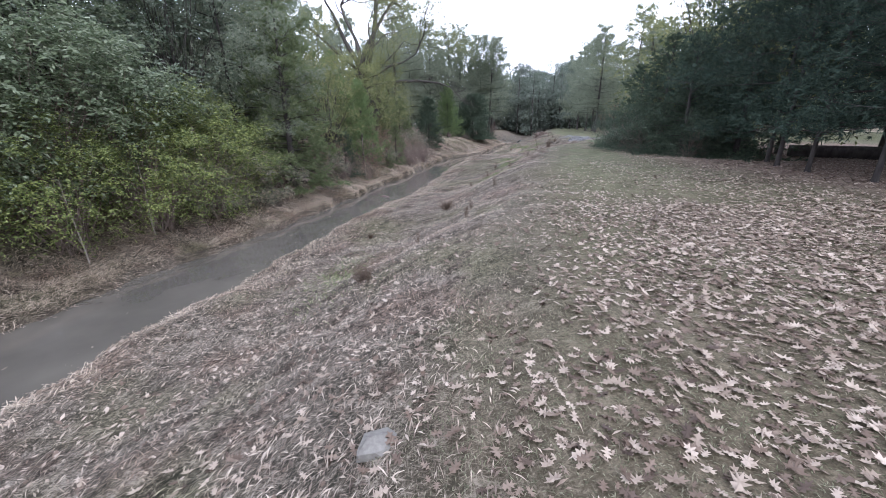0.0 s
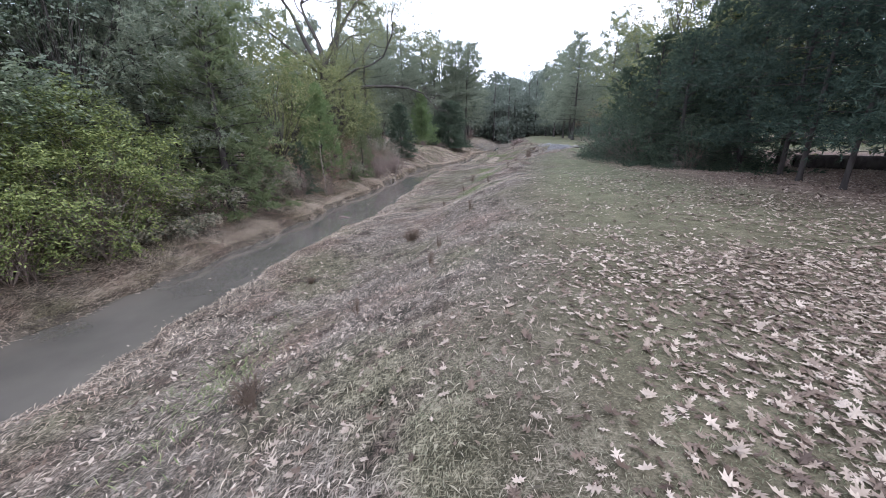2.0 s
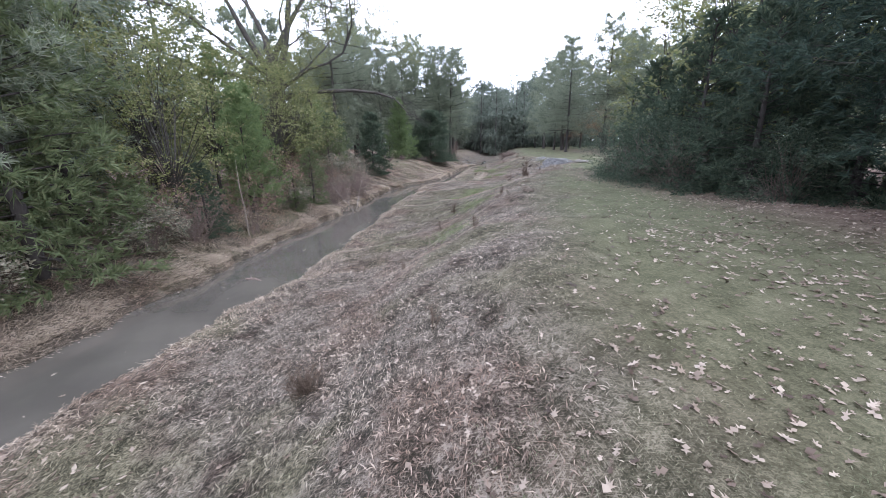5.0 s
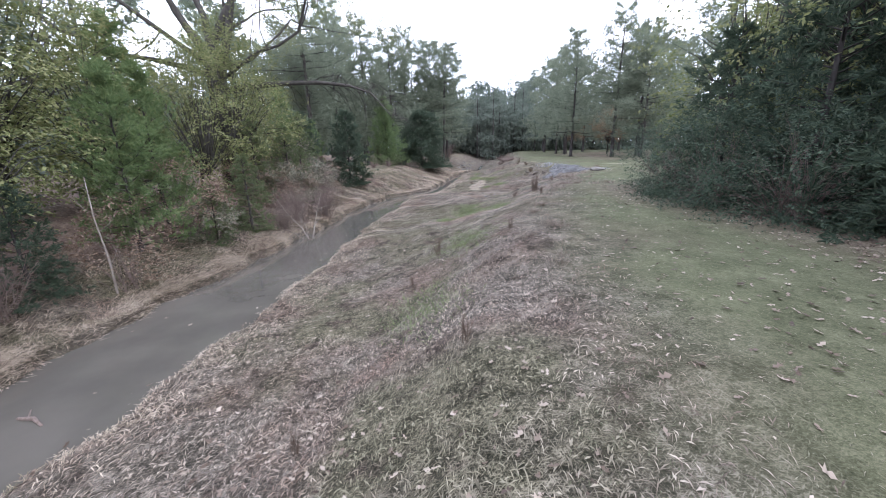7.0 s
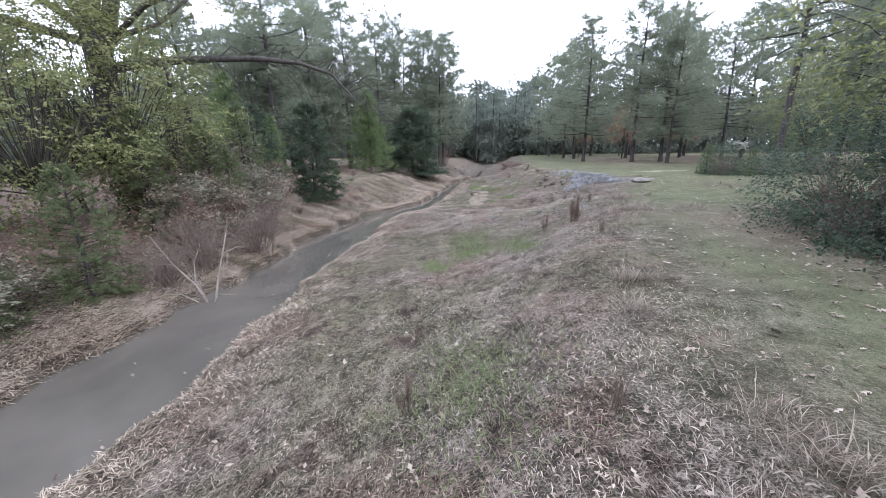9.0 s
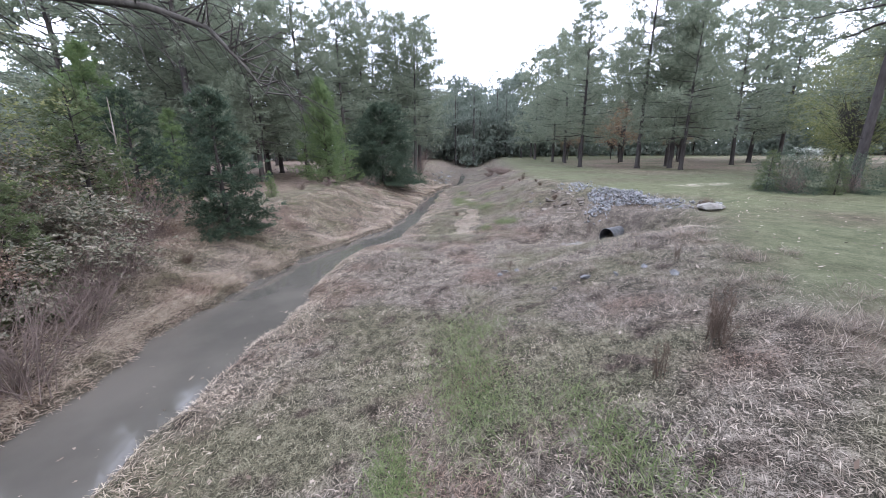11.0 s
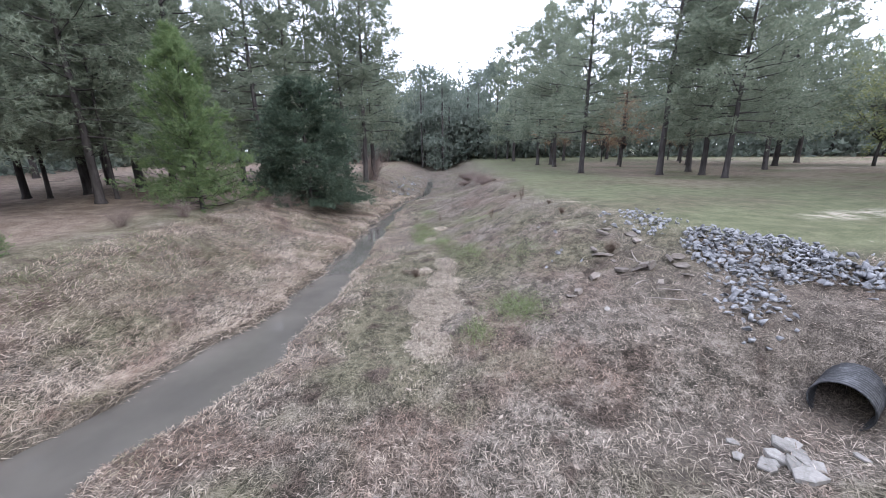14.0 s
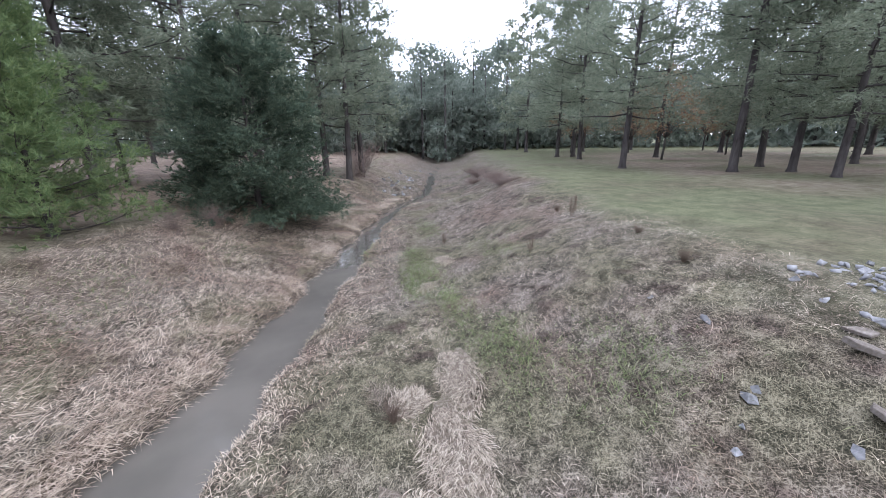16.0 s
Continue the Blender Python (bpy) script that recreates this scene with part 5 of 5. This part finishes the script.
# Standing dead weeds along the crest
weed = thing("dead_weed", "upright dead weed stalk with brown seed heads", "dead weed", "dead weeds")
rng = np.random.RandomState(66)
for i in range(5):
    b = np.array([rng.normal(0, 0.05), rng.normal(0, 0.05), -0.05])
    t = b + np.array([rng.normal(0, 0.12), rng.normal(0, 0.12), rng.uniform(0.5, 0.85)])
    wd, sd = Soup(), Soup()
    wd.add(*tube([b, (b + t) / 2 + rng.normal(0, 0.015, 3), t], [0.009, 0.008, 0.004], 4))
    P = b + (t - b) * rng.uniform(0.3, 1.0, (60, 1)) + rng.normal(0, 0.022, (60, 3))
    sd.add(*needles(rng, P, np.tile([0, 0, 0.9], (60, 1)), 3, 0.1, 0.0025, 0.6))
    stalk = part("stalk", wd.mesh("weed_stalk", M_WEED), weed)
    part("seed_head", sd.mesh("weed_seeds", M_WEED), stalk, "feathery brown seed head")
put(weed, 9.25, 33.4, 0, 1.15, 0)
WEEDS = [(8.15, 33.1, 0.75), (9.15, 33.3, 0.95), (9.4, 33.55, 0.7), (8.4, 30.2, 0.5), (3.65, 26.1, 0.8), (5.5, 24.6, 0.5), (1.4, 18.6, 0.4), (3.4, 19.2, 0.5), (0.6, 9.4, 0.45), (-0.6, 8.2, 0.4), (-1.4, 6.3, 0.4), (1.9, 13.8, 0.45), (0.8, 10.6, 0.4), (13.5, 55.8, 0.6), (15.8, 57.5, 0.9), (12.2, 60.4, 0.6), (2.8, 23.6, 0.5), (11.4, 36.6, 0.5), (8.6, 40.1, 0.4)]
for i, (x, y, s) in enumerate(WEEDS):
    more(weed, x, y, i * 77, s, 0)
clump = bare_shrub("dead_clump", "dark tangled clump of dead weeds on the slope", 67, 0.45, 0.35, 60, M_WEED, "dead clumps", "dead weed", 0.008)
put(clump, 0.12, 13.8)
for x, y, r, s in ((-1.6, 6.6, 50, 0.8), (-2.5, 12.0, 90, 0.5), (9.2, 51.6, 100, 0.7), (14.2, 48.65, 0, 0.8), (16.6, 41.3, 0, 0.9), (-1.9, 42.5, 30, 0.8), (15.0, 52.5, 60, 0.6), (15.5, 54.3, 150, 0.45), (16.0, 58.8, 45, 0.5)):
    more(clump, x, y, r, s, 0.02)
heap = bare_shrub("brush_heap", "low reddish-brown heap of cut brush on the crest", 68, 0.75, 1.7, 150, M_TWIG, "brush heaps", "brush heap", 0.014)
put(heap, 17.2, 66.5, 0, 0.7)
for x, y, r, s in ((18.3, 70.5, 100, 0.8), (18.9, 75.5, 200, 1.0), (17.8, 73.2, 30, 0.6)):
    more(heap, x, y, r, s)
lid = thing("tin_lid", "small pale round tin lid lying in the straw", "litter")
bm = bmesh.new()
bmesh.ops.create_cone(bm, cap_ends=True, segments=24, radius1=0.06, radius2=0.056, depth=0.014)
bm_me = bpy.data.meshes.new("disc")
bm.to_mesh(bm_me)
bm.free()
bm_me.materials.append(M_PALEROCK)
part("disc", bm_me, lid)
lid.matrix_basis = pose(12.51, 46.5, at_ground(12.51, 46.5) + 0.03, 24, -18, 0)
for x, y, L, turn in ((13.6, 46.1, 0.8, 150), (13.8, 46.95, 0.7, 20), (14.4, 48.0, 0.9, 60), (14.3, 47.7, 0.8, 100), (13.9, 46.3, 0.6, 170)):
    o = thing("dead_stick", "pale dead stick lying among the stone slabs", "stick", "dead sticks")
    dw = Soup()
    dw.add(*tube([(-L / 2, 0, 0), (0, 0.03, 0.03), (L / 2, -0.02, 0.04)], [0.014, 0.012, 0.006], 5))
    part("stick", dw.mesh("dead_stick", M_PALEWOOD, True), o)
    o.matrix_basis = pose(x, y, at_ground(x, y) + 0.07, 0, rng.uniform(-8, 8), turn)
drift = thing("floating_stick", "broken stick drifting on the muddy water", "stick")
dw = Soup()
dw.add(*tube([(-0.3, 0, 0), (0, 0.04, 0.03), (0.28, -0.02, 0.0)], [0.03, 0.035, 0.02], 6))
dw.add(*tube([(-0.1, 0.02, 0.02), (-0.22, 0.14, 0.08)], [0.018, 0.008], 5))
part("stick", dw.mesh("stick", M_TWIG, True), drift)
drift.matrix_basis = pose(-3.3, 20.6, -2.2, 0, 0, -20)

# ---------------------------------------------------------------- grass, straw and fallen leaves


def scatter(rng, n, x0, x1, y0, y1):
    return rng.uniform(x0, x1, n), rng.uniform(y0, y1, n)


def grounded(x, y, lift=0.0):
    return np.stack([x, y, land(x, y) + lift], 1)


rng = np.random.RandomState(71)
sx, sy = scatter(rng, 1150000, -14, 20, -1, 72)
xl, xr, xc = edges(sy)
worn_soil = np.exp(-((sx - 15.2) / 1.4) ** 2 - ((sy - 43.4) / 1.9) ** 2) + 0.7 * np.exp(-((sx - 14.3) / 1.4) ** 2 - ((sy - 47.2) / 1.9) ** 2)
slope = (sx > xr + 0.02) & (rng.uniform(0, 1, len(sx)) > 0.75 * worn_soil) & (sx < xc + 1.3 * rng.uniform(0, 1, len(sx)) ** 2)
lbank = (sx < xl - 0.02) & (sx > xl - np.where(sy < 44, 1.7, 5.5))
keep = (slope | lbank) & (rng.uniform(0, 1, len(sx)) < np.exp(-((sy - 26) / 40) ** 2))
sx, sy = sx[keep], sy[keep]
tuft = 0.5 + 0.5 * np.sin(sx * 1.3 + 2 * np.sin(sy * 0.7)) * np.sin(sy * 1.1 + 1.5 * np.sin(sx * 0.8))
keep = rng.uniform(0, 1, len(sx)) < 0.6 + 0.4 * tuft
sx, sy = sx[keep], sy[keep]
wild = rng.uniform(0, 1, len(sx)) < np.clip((sy - 20) / 14, 0.45, 0.85)
yaw = np.where(wild, rng.uniform(-3.1, 3.1, len(sx)), 1.3 + math.pi * rng.randint(0, 2, len(sx)))
long_ = 0.1 + 0.07 * np.clip((sy - 26) / 14, 0, 1)
V, F = blades(rng, grounded(sx, sy, 0.0), long_, 0.004, np.where(wild, 1.22, 1.38), yaw, 0.6)
bits = rng.choice(len(sx), len(sx) // 3, replace=False)
bx, by = sx[bits] + rng.normal(0, 0.05, len(bits)), sy[bits] + rng.normal(0, 0.05, len(bits))
V2, F2 = blades(rng, grounded(bx, by, 0.022), 0.075, 0.0075, 1.5)
V, F = np.concatenate([V, V2]), np.concatenate([F, F2 + len(V)])
tagged(new("dead_grass", mesh_of("dead_grass", V, F, M_STRAW)), "flattened grey-tan dead grass on the creek banks", "grass", kind="stuff")

sy = np.concatenate([rng.uniform(-1, 72, 48000), rng.uniform(18, 46, 26000)])
sy = sy[rng.uniform(0, 1, len(sy)) < 0.45 + 0.55 * np.sin(sy * 2.3 + 2 * np.sin(sy * 0.9))]
xl, xr, xc = edges(sy)
far_side = rng.uniform(0, 1, len(sy)) < 0.8
sx = np.where(far_side, xl - rng.uniform(0, 0.8, len(sy)) ** 1.3, xr + rng.uniform(0.02, 0.9, len(sy)))
toward = np.where(far_side, 0.0, math.pi)
V, F = blades(rng, grounded(sx, sy, 0.0), np.where(far_side, 0.27, 0.15), 0.006, 1.38, toward, 1.5)
tagged(new("overhanging_straw", mesh_of("overhanging_straw", V, F, M_HANG)), "pale straw bent over the water's edge", "grass", kind="stuff")

sy = np.concatenate([rng.uniform(40, 74, 80000), rng.uniform(4, 42, 50000), rng.uniform(4, 66, 24000)])
xl, xr, xc = edges(sy)
row = np.arange(len(sy))
sx = np.where(row < 130000, xl - np.where(row < 80000, 5.5, 2.4) * rng.uniform(0, 1, len(sy)) ** 1.3, xr + 1.5 * rng.uniform(0, 1, len(sy)) ** 1.6)
V, F = blades(rng, grounded(sx, sy, 0.004), np.where(row < 130000, 0.24, 0.12), 0.006, 1.42, 0.9 + 0.6 * np.sin(sx * 0.9 + sy * 0.5), 1.4)
tagged(new("bleached_grass", mesh_of("bleached_grass", V, F, M_BANK)), "bleached straw lying over the low bank", "grass", kind="stuff")

sx, sy = scatter(rng, 260000, -2, 15, 0, 34)
xl, xr, xc = edges(sy)
keep = (sx > xc - 0.3) & (sx < xc + 9) & (rng.uniform(0, 1, len(sx)) < np.clip(1.2 - (sx - xc) / 8, 0, 1))
sx, sy = sx[keep], sy[keep]
nx_, ny_ = scatter(rng, 70000, -0.5, 7.5, 0.4, 8.5)
near = nx_ > np.interp(ny_, Y_C, X_C) - 0.2
sx, sy = np.concatenate([sx, nx_[near]]), np.concatenate([sy, ny_[near]])
V, F = blades(rng, grounded(sx, sy), 0.034, 0.0026, 1.1)
tagged(new("mown_grass", mesh_of("mown_grass", V, F, M_TURF)), "short mown grass, half green and half straw", "grass", kind="stuff")

P = []
for x, y, rx, ry, k in ((6.0, 34.6, 0.7, 1.5, 2600), (6.5, 36.6, 0.8, 0.8, 900), (7.2, 32.6, 0.4, 1.2, 1200), (11.0, 54.6, 0.4, 1.6, 1000), (4.6, 33.0, 0.35, 0.9, 1200), (10.8, 57.5, 0.6, 1.5, 1200), (4.5, 26.2, 0.9, 1.4, 1500), (3.0, 22, 0.7, 1.2, 900), (11.3, 47.9, 0.5, 0.8, 500), (-2.4, 7.5, 0.6, 1.4, 500), (9.3, 62, 0.4, 2, 700), (11.06, 48.0, 0.5, 0.7, 900), (11.4, 52.4, 0.5, 1.0, 900), (10.4, 56.8, 0.35, 1.2, 700), (12.1, 63.3, 0.5, 2.0, 800), (9.8, 47.2, 0.3, 0.5, 400), (1.2, 53.0, 1.2, 1.6, 900), (3.2, 56.2, 0.9, 1.8, 900), (0.2, 50.2, 0.8, 1.2, 500), (5.0, 60.0, 0.7, 1.6, 500), (12.6, 51.0, 0.7, 0.9, 600), (10.9, 59.6, 0.4, 1.2, 600), (13.2, 57.5, 0.6, 1.5, 500)):
    k = int(k * 1.5)
    x_, y_ = rng.normal(x, rx * 0.6, k), rng.normal(y, ry * 0.6, k)
    P.append(grounded(x_, y_))
V, F = blades(rng, np.concatenate(P), 0.15, 0.005, 1.0)
tagged(new("green_grass", mesh_of("green_grass", V, F, M_GREENG)), "fresh green grass growing through the straw", "grass", kind="stuff")


def mat_of_straw(x, y, rx, ry, k, turn):
    """A pale swath of straw: a low lumpy bed with combed blades on it."""
    ob = thing("straw_mat", "matted swath of pale flattened straw on the bank", "straw", "straw mats")
    n, m = 10, 28
    V, F = [(x, y, at_ground(x, y) + 0.07)], []
    for i in range(1, n + 1):
        for j in range(m):
            a, q = 2 * math.pi * j / m, i / n
            w = 1.0 + 0.26 * math.sin(2 * a + x * 3) + 0.24 * math.sin(5 * a + y * 2) + 0.12 * math.sin(9 * a + x) + 0.06 * math.sin(14 * a + y)
            px, py = x + rx * w * q * math.cos(a), y + ry * w * q * math.sin(a)
            V.append((px, py, at_ground(px, py) + 0.05 * (1 - q ** 3) - 0.03 * (i == n) + rng.uniform(-0.02, 0.02)))
    F += [(0, 1 + j, 1 + (j + 1) % m) for j in range(m)]
    for i in range(n - 1):
        for j in range(m):
            p, q, r, t = 1 + i * m + j, 1 + i * m + (j + 1) % m, 1 + (i + 1) * m + (j + 1) % m, 1 + (i + 1) * m + j
            F += [(p, t, r), (p, r, q)]
    part("bed", mesh_of("bed", V, F, M_MATBED, True), ob)
    k = int(k * 1.1)
    r_, a_ = np.sqrt(rng.uniform(0, 1.2, k)), rng.uniform(0, 6.28, k)
    px, py = rx * r_ * np.cos(a_), ry * r_ * np.sin(a_)
    Q = grounded(x + px, y + py, 0.05 * np.clip(1 - r_ ** 3, 0, 1) + 0.006)
    V, F = blades(rng, Q, 0.2, 0.005, 1.46, turn + 0.5 * np.sin(3 * px + 4 * py), 1.0)
    tagged(part("straw", mesh_of("straw", V, F, M_PALE), ob), kind="stuff")


for a in ((8.75, 47.4, 0.42, 0.75, 1500, 4.4), (9.3, 49.4, 0.62, 0.95, 3200, 4.9), (9.95, 50.8, 0.4, 0.8, 1500, 4.6), (10.4, 52.2, 0.32, 0.75, 1100, 4.4), (9.45, 51.85, 0.3, 0.26, 600, 0.6), (8.85, 48.3, 0.3, 0.3, 700, 5.2), (11.7, 58.5, 0.3, 0.5, 400, 4.6), (10.7, 56.4, 0.25, 0.4, 300, 4.6)):
    mat_of_straw(*a)


def tussock(x, y, s, lean, n, label, mat):
    ob = thing("grass_tussock", label, "grass tussock", "grass tussocks")
    Q = np.stack([rng.normal(0, 0.16 * s, n), rng.normal(0, 0.16 * s, n), np.zeros(n)], 1)
    V, F = blades(rng, Q, 0.42 * s, 0.0028, lean)
    tagged(part("tuft", mesh_of("tuft", V, F, mat), ob), kind="stuff")
    put(ob, x, y, rng.uniform(0, 360), 1.0, 0.01)


for x, y, s in ((9.05, 52.2, 0.8), (12.6, 38.3, 0.8)):
    tussock(x, y, s, 1.2, 220, "arching tussock of long pale dead grass", M_STRAW)
for i in range(34):
    y = rng.uniform(21, 42)
    tussock(float(np.interp(y, Y_C, X_C)) + rng.normal(0.1, 0.35), y, rng.uniform(0.5, 0.95), 0.95, 130, "tuft of tall dry grass on the crest of the bank", M_STRAW)
for i in range(26):
    x, y = rng.uniform(8, 14), rng.uniform(31.5, 41)
    tussock(x, y, rng.uniform(0.5, 0.9), 1.0, 150, "loose tuft of dry grass on the slope", M_STRAW)

# Fallen oak leaves, lobed and curled
half = np.array([(1, 0), (0.66, 0.1), (0.7, 0.38), (0.4, 0.13), (0.24, 0.56), (0.04, 0.12), (-0.2, 0.36), (-0.34, 0.05)])
OUT = np.concatenate([half, [(-0.78, 0.0)], half[:0:-1] * np.array([1, -1])])


half = np.array([(1, 0), (0.5, 0.1), (0.48, 0.5), (0.06, 0.1), (-0.22, 0.4)])
LOBED = np.concatenate([half, [(-0.75, 0.0)], half[:0:-1] * np.array([1, -1])])
SIMPLE = np.array([(1, 0), (0.15, 0.4), (-0.7, 0.05), (0.1, -0.4)])


def leaf_cloud(rng, P, size, OUT=OUT):
    n, k = len(P), len(OUT)
    a = rng.uniform(0, 6.28, n)
    s = size * rng.uniform(0.5, 1.4, n)
    tx, ty = rng.normal(0, 0.24, n), rng.normal(0, 0.24, n)
    curl = rng.uniform(-0.5, 0.8, n)
    x, y = OUT[None, :, 0] * s[:, None], OUT[None, :, 1] * s[:, None] * rng.uniform(0.75, 1.2, (n, 1))
    z = curl[:, None] * (x ** 2 * 0.6 + y ** 2 * 2.2) / s[:, None] + tx[:, None] * x + ty[:, None] * y + 0.012
    X = P[:, 0, None] + x * np.cos(a)[:, None] - y * np.sin(a)[:, None]
    Y = P[:, 1, None] + x * np.sin(a)[:, None] + y * np.cos(a)[:, None]
    V = np.stack([X, Y, P[:, 2, None] + z + 0.25 * np.abs(tx + ty)[:, None] * s[:, None]], -1)
    C = V.mean(1, keepdims=True)
    V = np.concatenate([V, C], 1).reshape(-1, 3)
    fan = np.array([[k, i, (i + 1) % k] for i in range(k)])
    return V, (fan[None] + (k + 1) * np.arange(n)[:, None, None]).reshape(-1, 3)


rng = np.random.RandomState(73)
lx, ly = scatter(rng, 400000, -13, 24, -3, 46)
xl, xr, xc = edges(ly)
field = np.clip((lx - xc + 1.0) / 2.6, 0.12, 1) ** 1.2 * np.clip(1.1 - (ly - 5) / 13 + (lx - 6) / 11, np.where(ly < 30, 0.1, 0.05), 1.1)
dens = np.where(lx > xc, field, np.where(lx > xr, np.clip(0.3 - ly / 110, 0.03, 1), np.where(lx < xl - 0.3, np.where(ly < 30, 0.25, 0.35), 0)))
dens = dens * np.clip((24 - lx) / 8, 0, 1) * np.clip((ly + 3) / 2.5, 0, 1)
patchy = 0.6 + 0.4 * np.sin(lx * 1.1 + 2 * np.sin(ly * 0.6)) * np.sin(ly * 0.9 + np.sin(lx))
keep = rng.uniform(0, 1, len(lx)) < dens * patchy * 1.1
lx, ly = lx[keep], ly[keep]
is_near = (lx > -1.2) & (lx < 4.5) & (ly < 7.0) & (ly > 1.0)
pick = np.flatnonzero(is_near)[:280]
rest = np.ones(len(lx), bool)
rest[pick] = False
ex, ey = scatter(rng, 20000, 0.0, 11, 0.3, 8)
dense = rng.uniform(0, 1, 20000) < np.clip((ex - np.interp(ey, Y_C, X_C) - 0.3) / 3, 0, 1)
lx, ly, rest = np.concatenate([lx, ex[dense]]), np.concatenate([ly, ey[dense]]), np.concatenate([rest, np.ones(dense.sum(), bool)])
off = lx - np.interp(ly, Y_C, X_C)
close = rest & (ly < 6.5) & (off > -2.5) & (off < 4.5)
far_off = rest & ~close & (ly < 27) & (off > -4) & (off < 6.5)
distant = rest & ~close & ~far_off
fy = rng.uniform(2, 40, 170)
fl, fr, _ = edges(fy)
fx = np.where(rng.uniform(0, 1, 170) < 0.7, fr - 0.5 * rng.uniform(0, 1, 170) ** 2, fl + (fr - fl) * rng.uniform(0.05, 0.95, 170))
litter = Soup()
litter.add(*leaf_cloud(rng, grounded(lx[close], ly[close]), 0.054))
litter.add(*leaf_cloud(rng, np.concatenate([grounded(lx[far_off], ly[far_off]), np.stack([fx, fy, np.full(170, WATER - 0.012)], 1)]), 0.053, LOBED))
litter.add(*leaf_cloud(rng, grounded(lx[distant], ly[distant]), 0.055, SIMPLE))
tagged(new("leaf_litter", litter.mesh("leaf_litter", M_LEAF)), "curled pale brown oak leaves strewn over the grass", "fallen leaves", kind="stuff")
LEAVES = []
for i in range(12):
    V, F = leaf_cloud(rng, np.zeros((1, 3)), 0.058)
    LEAVES.append(mesh_of("fallen_leaf", V, F, M_LEAF))
for j, i in enumerate(pick):
    o = part("fallen_leaf", LEAVES[j % 12], ground)
    o.matrix_basis = pose(lx[i], ly[i], at_ground(lx[i], ly[i]) + 0.004, 0, 0, rng.uniform(0, 360))
